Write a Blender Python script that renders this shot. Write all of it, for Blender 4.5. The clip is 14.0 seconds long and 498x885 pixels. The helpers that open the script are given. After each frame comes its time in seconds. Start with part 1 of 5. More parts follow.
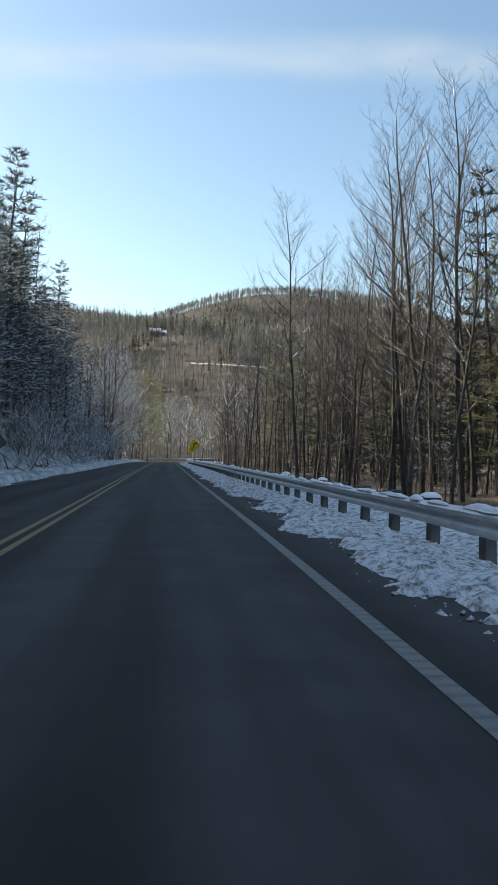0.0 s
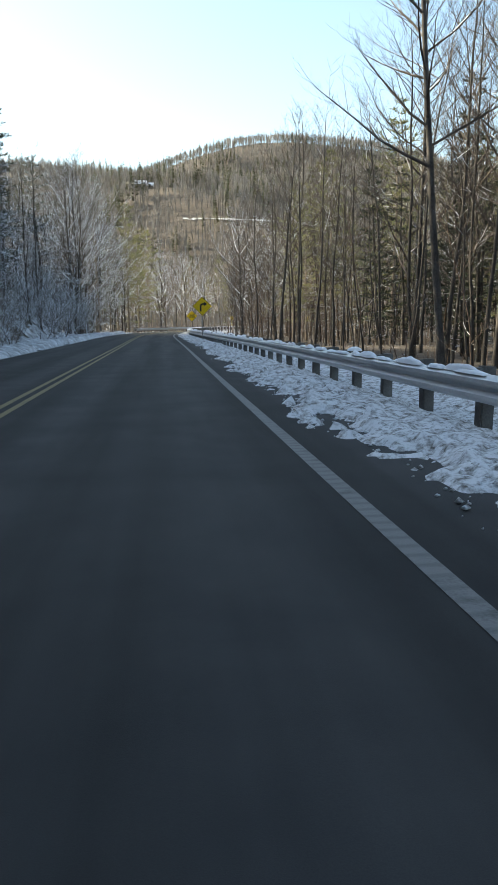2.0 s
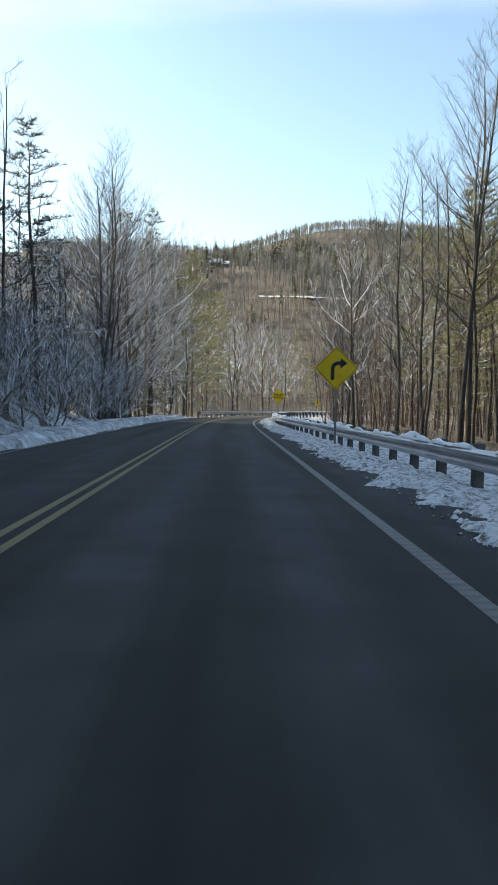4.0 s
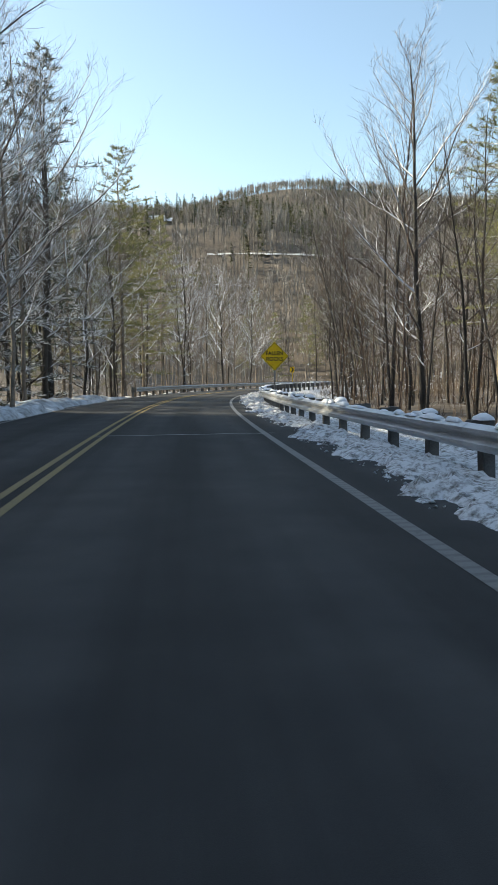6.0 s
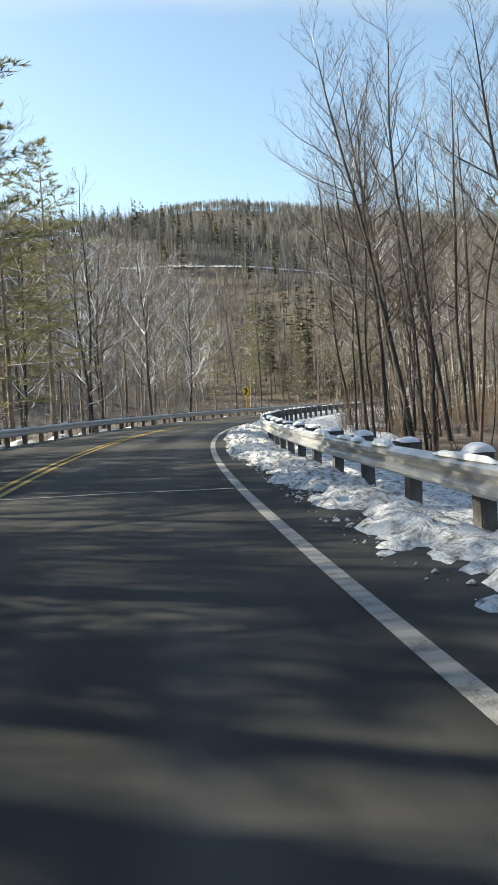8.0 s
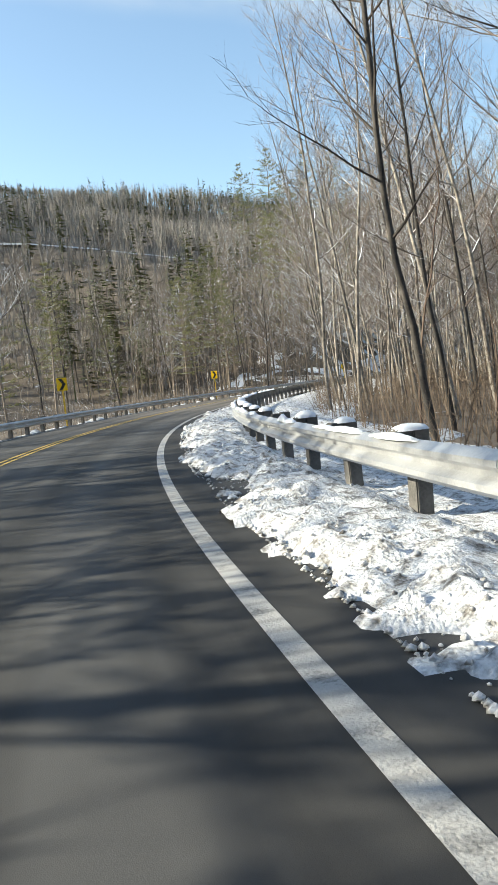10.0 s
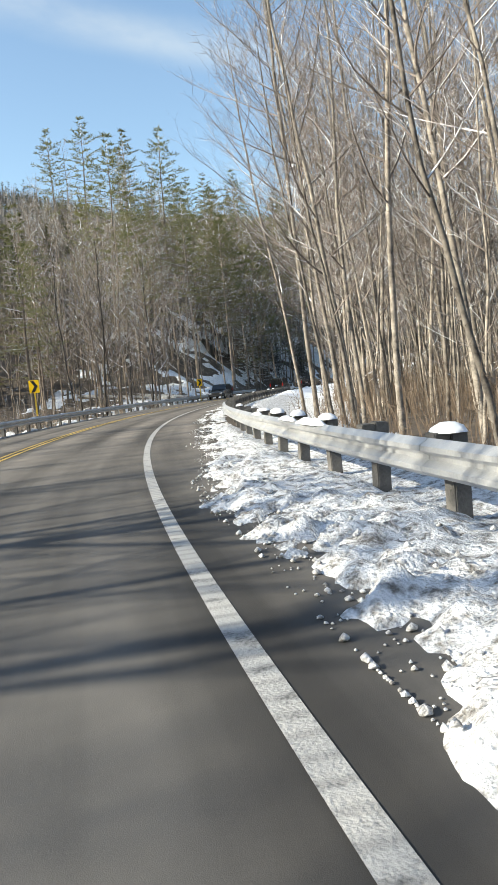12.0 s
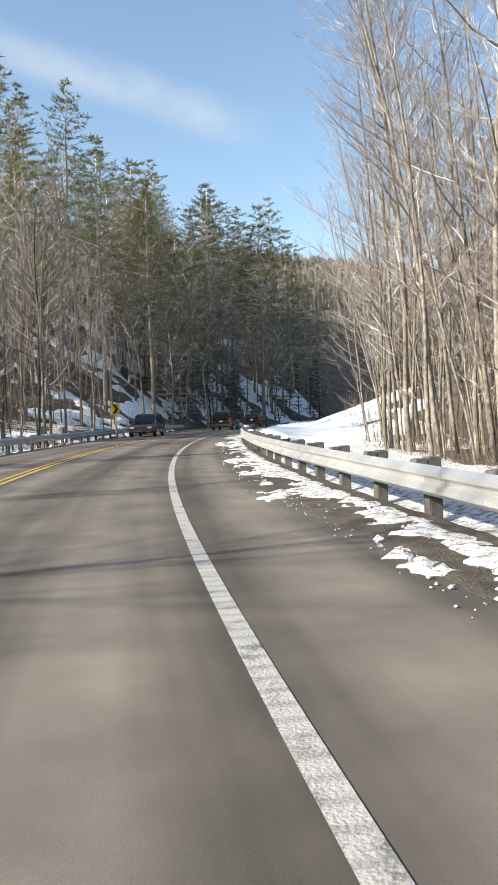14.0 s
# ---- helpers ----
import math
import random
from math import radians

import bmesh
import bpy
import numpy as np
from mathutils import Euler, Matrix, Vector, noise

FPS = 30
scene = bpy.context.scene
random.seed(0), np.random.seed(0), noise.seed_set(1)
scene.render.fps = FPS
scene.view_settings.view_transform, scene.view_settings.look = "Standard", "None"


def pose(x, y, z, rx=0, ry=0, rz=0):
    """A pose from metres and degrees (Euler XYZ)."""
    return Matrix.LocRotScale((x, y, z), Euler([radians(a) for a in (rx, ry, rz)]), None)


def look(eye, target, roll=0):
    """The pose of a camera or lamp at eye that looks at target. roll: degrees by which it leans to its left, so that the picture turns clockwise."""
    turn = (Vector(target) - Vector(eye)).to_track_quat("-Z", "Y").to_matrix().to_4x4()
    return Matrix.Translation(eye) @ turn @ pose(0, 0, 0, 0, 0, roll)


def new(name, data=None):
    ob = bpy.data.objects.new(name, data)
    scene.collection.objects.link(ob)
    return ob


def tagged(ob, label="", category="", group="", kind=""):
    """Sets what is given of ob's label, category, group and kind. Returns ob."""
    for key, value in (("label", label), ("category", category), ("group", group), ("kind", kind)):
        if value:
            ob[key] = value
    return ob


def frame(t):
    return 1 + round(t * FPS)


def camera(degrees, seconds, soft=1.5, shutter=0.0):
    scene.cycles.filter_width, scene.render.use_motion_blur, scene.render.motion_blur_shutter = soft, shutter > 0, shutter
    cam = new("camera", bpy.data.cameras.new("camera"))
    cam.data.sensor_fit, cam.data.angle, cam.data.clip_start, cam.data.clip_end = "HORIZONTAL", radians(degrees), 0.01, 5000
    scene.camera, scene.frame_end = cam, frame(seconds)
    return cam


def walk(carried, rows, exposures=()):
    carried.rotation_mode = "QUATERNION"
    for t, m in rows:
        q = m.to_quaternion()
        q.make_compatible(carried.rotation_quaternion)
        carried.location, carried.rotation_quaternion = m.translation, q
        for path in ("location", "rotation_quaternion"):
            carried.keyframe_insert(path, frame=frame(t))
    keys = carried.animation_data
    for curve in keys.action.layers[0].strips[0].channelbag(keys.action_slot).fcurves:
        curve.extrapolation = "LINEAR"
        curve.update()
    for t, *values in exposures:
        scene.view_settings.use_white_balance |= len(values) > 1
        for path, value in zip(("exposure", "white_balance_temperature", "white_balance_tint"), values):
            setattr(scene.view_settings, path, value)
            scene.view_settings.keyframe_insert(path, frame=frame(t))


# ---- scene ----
cam = camera(36.64, 14.0, soft=1.0)
# t, x, y, yaw, pitch, lean to the right
PATH = [
    (0, -1.433, 0, -5.7, 1.1, -1.14),
    (0.5, -1.387, 7.28, -1.95, 1.52, -2.13),
    (1, -1.38, 14.563, 0.92, 1.26, -2.19),
    (1.5, -1.455, 21.851, -3.69, -5.82, 0.03),
    (1.6, -1.471, 23.31, -4.33, -11.09, 2.67),
    (2, -1.538, 29.147, -5.95, -9, 0.69),
    (2.5, -1.704, 36.448, -13.84, -5.39, -2.33),
    (3, -1.858, 43.753, -5.19, -2.54, -0.81),
    (3.2, -1.915, 46.677, 0.06, -1.78, -1.24),
    (3.7, -2.05, 53.99, -0.42, -2.19, -1.01),
    (4.25, -2.185, 62.04, -1.46, -3.21, -0.46),
    (4.8, -2.317, 70.097, -2.44, -4.24, 0.09),
    (5.3, -2.452, 77.428, -2.8, -4.65, 0.31),
    (5.5, -2.51, 80.364, -3.41, -4.72, 0.59),
    (6, -2.655, 87.711, -4.75, -4.88, 0.8),
    (6.5, -2.636, 95.062, -6.5, -4.3, 1.36),
    (7, -2.579, 102.403, -9.02, -3.04, 2.3),
    (7.2, -2.511, 105.335, -9.78, -2.83, 2.56),
    (7.7, -2.27, 112.64, -10.46, -2.94, 2.7),
    (8.25, -1.833, 120.634, -11.44, -3.21, 3.05),
    (8.8, -1.132, 128.581, -13.09, -3.49, 3.39),
    (9.3, -0.266, 135.762, -15.59, -3.6, 3.53),
    (9.5, 0.162, 138.622, -18.13, -3.66, 5.94),
    (10, 1.527, 145.717, -26.56, -4.5, 6.18),
    (10.5, 3.404, 152.69, -27.45, -2.78, 3.61),
    (11, 5.777, 159.507, -30.59, -3.55, 6.02),
    (11.5, 8.597, 166.183, -36.96, -3.96, 6.04),
    (12, 11.899, 172.704, -42.05, -4.3, 5.59),
    (12.5, 15.624, 179.115, -42.69, -2.74, 3.31),
    (13, 19.776, 185.435, -43.63, -1.78, 1.12),
    (13.5, 24.313, 191.597, -45.57, -1.5, 1.12),
    (13.6, 25.258, 192.807, -46.31, -1.41, 1.12),
    (14, 29.152, 197.569, -50.96, -1.96, 2.05),
]


def eye_pose(x, y, yaw, pitch, lean):
    a, b = radians(yaw), radians(pitch)
    eye = Vector((x, y, 1.16))
    way = Vector((-math.sin(a) * math.cos(b), math.cos(a) * math.cos(b), math.sin(b)))
    return look(eye, eye + way, -lean)


walk(cam, [(t, eye_pose(x, y, a, b, c)) for t, x, y, a, b, c in PATH],
     exposures=[(0.0, 0.95, 7200, 3), (1.5, 0.95, 7250, 3), (2.0, 1.55, 7800, 3), (2.5, 1.52, 7700, 3), (3.0, 1.5, 7350, 3), (4.2, 1.25, 7500, 3), (5.5, 1.12, 7550, 3), (7.2, 1.12, 7450, 3), (9.5, 1.12, 7150, 3), (10.5, 1.05, 6950, 2), (12.0, 1.0, 6950, 4), (14.0, 0.97, 6980, 7)])

# ---- sky and sun ----
SUN_AZ, SUN_EL = 62.0, 27.0   # degrees to the left of +y, degrees up
world = bpy.data.worlds.new("winter_sky")
scene.world = world
world.use_nodes = True
wn, wl = world.node_tree.nodes, world.node_tree.links
wn.clear()
sky = wn.new("ShaderNodeTexSky")
sky.sky_type = "NISHITA"
sky.sun_disc = False
sky.sun_elevation = radians(SUN_EL)
sky.sun_rotation = radians(360 - SUN_AZ)
sky.altitude, sky.air_density, sky.dust_density, sky.ozone_density = 300, 1.1, 1.0, 2.2
bg = wn.new("ShaderNodeBackground")
bg.inputs["Strength"].default_value = 0.135
wout = wn.new("ShaderNodeOutputWorld")
# one old vapour trail, spread out by the wind, on a great circle across the sky
wtc = wn.new("ShaderNodeTexCoord")
trail_dot = wn.new("ShaderNodeVectorMath")
trail_dot.operation = "DOT_PRODUCT"
trail_dot.inputs[1].default_value = (0.05, 0.469, -0.882)
wl.new(wtc.outputs["Generated"], trail_dot.inputs[0])
trail_noise = wn.new("ShaderNodeTexNoise")
trail_noise.inputs["Scale"].default_value, trail_noise.inputs["Detail"].default_value = 5.0, 6.0
wl.new(wtc.outputs["Generated"], trail_noise.inputs["Vector"])
trail_off = wn.new("ShaderNodeMath")
trail_off.operation = "MULTIPLY_ADD"
trail_off.inputs[1].default_value = 0.03
wl.new(trail_noise.outputs["Fac"], trail_off.inputs[0])
wl.new(trail_dot.outputs["Value"], trail_off.inputs[2])
trail_mid = wn.new("ShaderNodeMath")
trail_mid.operation = "SUBTRACT"
trail_mid.inputs[1].default_value = 0.015
wl.new(trail_off.outputs[0], trail_mid.inputs[0])
trail_abs = wn.new("ShaderNodeMath")
trail_abs.operation = "ABSOLUTE"
wl.new(trail_mid.outputs[0], trail_abs.inputs[0])
trail_band = wn.new("ShaderNodeMapRange")
trail_band.interpolation_type = "SMOOTHSTEP"
trail_band.inputs["From Min"].default_value, trail_band.inputs["From Max"].default_value = 0.0, 0.036
trail_band.inputs["To Min"].default_value, trail_band.inputs["To Max"].default_value = 0.38, 0.0
wl.new(trail_abs.outputs[0], trail_band.inputs["Value"])
trail_sep = wn.new("ShaderNodeSeparateXYZ")
wl.new(wtc.outputs["Generated"], trail_sep.inputs[0])
trail_end = wn.new("ShaderNodeMapRange")
trail_end.interpolation_type = "SMOOTHSTEP"
trail_end.inputs["From Min"].default_value, trail_end.inputs["From Max"].default_value = 0.69, 0.765
trail_end.inputs["To Min"].default_value, trail_end.inputs["To Max"].default_value = 1.0, 0.0
wl.new(trail_sep.outputs["X"], trail_end.inputs["Value"])
trail_fac = wn.new("ShaderNodeMath")
trail_fac.operation = "MULTIPLY"
wl.new(trail_band.outputs["Result"], trail_fac.inputs[0])
wl.new(trail_end.outputs["Result"], trail_fac.inputs[1])
wisp_map = wn.new("ShaderNodeMapping")
wisp_map.inputs["Scale"].default_value = (4.0, 22.0, 26.0)
wl.new(wtc.outputs["Generated"], wisp_map.inputs[0])
wisp = wn.new("ShaderNodeTexNoise")
wisp.inputs["Scale"].default_value, wisp.inputs["Detail"].default_value = 1.0, 6.0
wl.new(wisp_map.outputs[0], wisp.inputs["Vector"])
wisp_range = wn.new("ShaderNodeMapRange")
wisp_range.inputs["From Min"].default_value, wisp_range.inputs["From Max"].default_value = 0.3, 0.65
wisp_range.inputs["To Min"].default_value = 0.35
wl.new(wisp.outputs["Fac"], wisp_range.inputs["Value"])
trail_wisp = wn.new("ShaderNodeMath")
trail_wisp.operation = "MULTIPLY"
wl.new(trail_fac.outputs[0], trail_wisp.inputs[0])
wl.new(wisp_range.outputs["Result"], trail_wisp.inputs[1])
trail_mix = wn.new("ShaderNodeMix")
trail_mix.data_type = "RGBA"
trail_mix.inputs["B"].default_value = (3.6, 3.8, 4.0, 1)
wl.new(trail_wisp.outputs[0], trail_mix.inputs["Factor"])
wl.new(sky.outputs[0], trail_mix.inputs["A"])
wl.new(trail_mix.outputs["Result"], bg.inputs["Color"])
wl.new(bg.outputs[0], wout.inputs["Surface"])

sun_data = bpy.data.lights.new("sun", "SUN")
sun_data.energy, sun_data.angle, sun_data.color = 5.0, radians(0.55), (1.0, 0.94, 0.84)
sun = new("sun", sun_data)
sa, se = radians(SUN_AZ), radians(SUN_EL)
sun_way = Vector((-math.sin(sa) * math.cos(se), math.cos(sa) * math.cos(se), math.sin(se)))
sun.matrix_world = look(sun_way * 100, (0, 0, 0))


# ---- materials ----
def material(name, c1, c2, scale=2.0, rough=0.8, bump=0.2, bump_scale=30.0, metal=0.0, spec=0.4, detail=6.0, hue=0.0, coords="Object"):
    """A procedural surface: two colours mixed by noise at two scales, bump, and optionally a shift of value from thing to thing."""
    m = bpy.data.materials.new(name)
    m.use_nodes = True
    nd, ln = m.node_tree.nodes, m.node_tree.links
    b = nd["Principled BSDF"]
    tc = nd.new("ShaderNodeTexCoord")
    n1 = nd.new("ShaderNodeTexNoise")
    n1.inputs["Scale"].default_value, n1.inputs["Detail"].default_value = scale, detail
    n2 = nd.new("ShaderNodeTexNoise")
    n2.inputs["Scale"].default_value, n2.inputs["Detail"].default_value = bump_scale, 4.0
    ln.new(tc.outputs[coords], n1.inputs["Vector"])
    ln.new(tc.outputs[coords], n2.inputs["Vector"])
    add = nd.new("ShaderNodeMath")
    add.operation = "MULTIPLY_ADD"
    ln.new(n2.outputs["Fac"], add.inputs[0])
    add.inputs[1].default_value = 0.45
    ln.new(n1.outputs["Fac"], add.inputs[2])
    ramp = nd.new("ShaderNodeMapRange")
    ramp.inputs["From Min"].default_value, ramp.inputs["From Max"].default_value = 0.5, 0.95
    ln.new(add.outputs[0], ramp.inputs["Value"])
    mix = nd.new("ShaderNodeMix")
    mix.data_type = "RGBA"
    mix.inputs["A"].default_value, mix.inputs["B"].default_value = (*c1, 1), (*c2, 1)
    ln.new(ramp.outputs["Result"], mix.inputs["Factor"])
    colour = mix.outputs["Result"]
    if hue:
        info = nd.new("ShaderNodeObjectInfo")
        hs = nd.new("ShaderNodeHueSaturation")
        mr = nd.new("ShaderNodeMapRange")
        mr.inputs["To Min"].default_value, mr.inputs["To Max"].default_value = 1 - hue, 1 + hue
        ln.new(info.outputs["Random"], mr.inputs["Value"])
        ln.new(mr.outputs["Result"], hs.inputs["Value"])
        ln.new(colour, hs.inputs["Color"])
        colour = hs.outputs["Color"]
    ln.new(colour, b.inputs["Base Color"])
    b.inputs["Roughness"].default_value, b.inputs["Metallic"].default_value = rough, metal
    b.inputs["Specular IOR Level"].default_value = spec
    if bump:
        bp = nd.new("ShaderNodeBump")
        bp.inputs["Strength"].default_value, bp.inputs["Distance"].default_value = min(bump, 1.0), 0.02 * max(1.0, bump)
        ln.new(n2.outputs["Fac"], bp.inputs["Height"])
        ln.new(bp.outputs["Normal"], b.inputs["Normal"])
    return m


def add_snow(m, low=0.45, high=0.75, patch=3.0, amount=0.5, colour=(0.82, 0.84, 0.88)):
    """Snow lying on the faces that look up, broken by noise."""
    nd, ln = m.node_tree.nodes, m.node_tree.links
    b = nd["Principled BSDF"]
    old = b.inputs["Base Color"].links[0].from_socket
    geo = nd.new("ShaderNodeNewGeometry")
    sep = nd.new("ShaderNodeSeparateXYZ")
    ln.new(geo.outputs["Normal"], sep.inputs[0])
    up = nd.new("ShaderNodeMapRange")
    up.inputs["From Min"].default_value, up.inputs["From Max"].default_value = low, high
    ln.new(sep.outputs["Z"], up.inputs["Value"])
    ns = nd.new("ShaderNodeTexNoise")
    ns.inputs["Scale"].default_value, ns.inputs["Detail"].default_value = patch, 5
    ln.new(geo.outputs["Position"], ns.inputs["Vector"])
    thr = nd.new("ShaderNodeMapRange")
    thr.inputs["From Min"].default_value, thr.inputs["From Max"].default_value = 1 - amount - 0.06, 1 - amount + 0.06
    ln.new(ns.outputs["Fac"], thr.inputs["Value"])
    mul = nd.new("ShaderNodeMath")
    mul.operation = "MULTIPLY"
    ln.new(up.outputs["Result"], mul.inputs[0])
    ln.new(thr.outputs["Result"], mul.inputs[1])
    mix = nd.new("ShaderNodeMix")
    mix.data_type = "RGBA"
    mix.inputs["B"].default_value = (*colour, 1)
    ln.new(mul.outputs[0], mix.inputs["Factor"])
    ln.new(old, mix.inputs["A"])
    ln.new(mix.outputs["Result"], b.inputs["Base Color"])
    return m


def plain(name, colour, rough=0.5, metal=0.0, coat=0.0):
    m = material(name, colour, tuple(min(1, c * 1.15 + 0.005) for c in colour), 6, rough, 0.03, 80, metal)
    m.node_tree.nodes["Principled BSDF"].inputs["Coat Weight"].default_value = coat
    return m


def thin_leaf(m, share=0.4):
    """Lets light through thin needles."""
    nd, ln = m.node_tree.nodes, m.node_tree.links
    b = nd["Principled BSDF"]
    tr = nd.new("ShaderNodeBsdfTranslucent")
    ln.new(b.inputs["Base Color"].links[0].from_socket, tr.inputs["Color"])
    mx = nd.new("ShaderNodeMixShader")
    mx.inputs[0].default_value = share
    ln.new(b.outputs[0], mx.inputs[1])
    ln.new(tr.outputs[0], mx.inputs[2])
    ln.new(mx.outputs[0], nd["Material Output"].inputs["Surface"])
    return m


M_SNOW = material("snow", (0.80, 0.82, 0.86), (0.88, 0.89, 0.91), 1.3, 0.75, 0.5, 14, coords="Object")
M_DIRTY = material("ploughed_snow", (0.17, 0.155, 0.14), (0.77, 0.775, 0.79), 9.0, 0.85, 1.6, 34, detail=8.0, coords="Object")
M_DIRTY.node_tree.nodes["Map Range"].inputs["From Min"].default_value = 0.53
M_DIRTY.node_tree.nodes["Map Range"].inputs["From Max"].default_value = 0.79
M_BANKSNOW = material("crusted_snow", (0.20, 0.195, 0.19), (0.78, 0.80, 0.83), 2.2, 0.85, 2.0, 9, detail=8.0, coords="Object")
M_GROUND = add_snow(material("leaf_litter", (0.07, 0.055, 0.043), (0.155, 0.125, 0.098), 0.7, 0.95, 0.8, 6), 0.5, 0.75, 0.5, 0.27)
M_BARK = add_snow(material("grey_bark", (0.026, 0.0235, 0.021), (0.095, 0.083, 0.073), 1.5, 0.9, 0.6, 18, hue=0.25), 0.25, 0.6, 1.6, 0.48)
M_TWIG = add_snow(material("bare_twigs", (0.045, 0.036, 0.03), (0.13, 0.105, 0.088), 1.0, 0.9, 0.0, 10, hue=0.25), 0.2, 0.6, 1.1, 0.43)
M_PALE = add_snow(material("pale_bark", (0.065, 0.055, 0.047), (0.34, 0.30, 0.255), 3.2, 0.9, 0.6, 16, hue=0.3), 0.3, 0.6, 1.6, 0.46)
M_PALETWIG = add_snow(material("pale_twigs", (0.105, 0.084, 0.072), (0.29, 0.245, 0.215), 1.0, 0.9, 0.0, 10, hue=0.25), 0.2, 0.55, 1.1, 0.52)
M_NEEDLE = add_snow(material("pine_needles", (0.115, 0.13, 0.055), (0.28, 0.265, 0.125), 0.5, 0.75, 0.0, 8, hue=0.25), 0.7, 0.95, 0.9, 0.38)
M_FROST = add_snow(material("frosted_needles", (0.045, 0.06, 0.045), (0.11, 0.12, 0.10), 0.5, 0.8, 0.0, 8, hue=0.2), 0.1, 0.65, 1.3, 0.78)
# darker copy of the pine needles, with the shade of the woods in its colour
M_DARKPINE = material("shade_coloured_needles", (0.018, 0.026, 0.016), (0.05, 0.06, 0.034), 0.5, 0.8, 0.0, 8, hue=0.2)
thin_leaf(M_NEEDLE)
thin_leaf(M_FROST, 0.3)
M_RAIL = material("galvanised_steel", (0.42, 0.425, 0.43), (0.60, 0.605, 0.61), 1.6, 0.46, 0.1, 40, metal=0.55)
M_POST = material("weathered_post", (0.07, 0.066, 0.062), (0.17, 0.162, 0.15), 4, 0.8, 0.4, 40, hue=0.2)
M_SIGN = plain("yellow_sheeting", (0.78, 0.50, 0.01), 0.35)
M_BLACK = plain("black_paint", (0.012, 0.012, 0.012), 0.4)
M_SIGNPOST = plain("painted_sign_post", (0.62, 0.42, 0.05), 0.5)
M_STEELPOST = material("dull_steel_post", (0.16, 0.16, 0.16), (0.28, 0.28, 0.27), 5, 0.6, 0.2, 50, metal=0.5)


def road_material():
    m = material("asphalt", (0.040, 0.040, 0.041), (0.072, 0.070, 0.068), 1.1, 0.85, 0.14, 260, spec=0.3)
    nd, ln = m.node_tree.nodes, m.node_tree.links
    b = nd["Principled BSDF"]
    old = b.inputs["Base Color"].links[0].from_socket
    uv = nd.new("ShaderNodeUVMap")
    sep = nd.new("ShaderNodeSeparateXYZ")
    ln.new(uv.outputs[0], sep.inputs[0])
    # polished wheel paths, two in each lane, broken by long stains
    wave = nd.new("ShaderNodeMath")
    wave.operation = "MULTIPLY"
    wave.inputs[1].default_value = 2 * math.pi / 1.71
    ln.new(sep.outputs["Y"], wave.inputs[0])
    cosn = nd.new("ShaderNodeMath")
    cosn.operation = "COSINE"
    ln.new(wave.outputs[0], cosn.inputs[0])
    stretch = nd.new("ShaderNodeMapping")
    stretch.inputs["Scale"].default_value = (0.06, 1.6, 1)
    ln.new(uv.outputs[0], stretch.inputs[0])
    ns = nd.new("ShaderNodeTexNoise")
    ns.inputs["Scale"].default_value, ns.inputs["Detail"].default_value = 1.0, 5
    ln.new(stretch.outputs[0], ns.inputs["Vector"])
    tot = nd.new("ShaderNodeMath")
    tot.operation = "MULTIPLY_ADD"
    tot.inputs[1].default_value = -0.12
    ln.new(cosn.outputs[0], tot.inputs[0])
    ln.new(ns.outputs["Fac"], tot.inputs[2])
    mr = nd.new("ShaderNodeMapRange")
    mr.inputs["From Min"].default_value, mr.inputs["From Max"].default_value = 0.3, 0.7
    mr.inputs["To Min"].default_value, mr.inputs["To Max"].default_value = 0.6, 1.6
    ln.new(tot.outputs[0], mr.inputs["Value"])
    hs = nd.new("ShaderNodeHueSaturation")
    ln.new(mr.outputs["Result"], hs.inputs["Value"])
    ln.new(old, hs.inputs["Color"])
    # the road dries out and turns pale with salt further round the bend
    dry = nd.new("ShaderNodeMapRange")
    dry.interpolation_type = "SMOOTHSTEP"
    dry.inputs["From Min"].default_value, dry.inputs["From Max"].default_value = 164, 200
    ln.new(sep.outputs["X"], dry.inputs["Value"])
    # shade over the straight is put into the asphalt's colour, easing off round the bend
    shade_range = nd.new("ShaderNodeMapRange")
    shade_range.inputs["From Min"].default_value, shade_range.inputs["From Max"].default_value = 105, 180
    shade_range.inputs["To Min"].default_value, shade_range.inputs["To Max"].default_value = 0.56, 1.0
    ln.new(sep.outputs["X"], shade_range.inputs["Value"])
    shade_mix = nd.new("ShaderNodeMix")
    shade_mix.data_type, shade_mix.blend_type = "RGBA", "MULTIPLY"
    shade_mix.inputs["Factor"].default_value = 1.0
    ln.new(hs.outputs["Color"], shade_mix.inputs["A"])
    ln.new(shade_range.outputs["Result"], shade_mix.inputs["B"])
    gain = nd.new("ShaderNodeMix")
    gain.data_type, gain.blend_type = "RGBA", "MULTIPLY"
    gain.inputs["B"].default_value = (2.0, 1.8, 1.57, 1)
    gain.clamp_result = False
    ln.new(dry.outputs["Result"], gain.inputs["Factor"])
    ln.new(shade_mix.outputs["Result"], gain.inputs["A"])
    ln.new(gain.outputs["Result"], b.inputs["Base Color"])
    return m


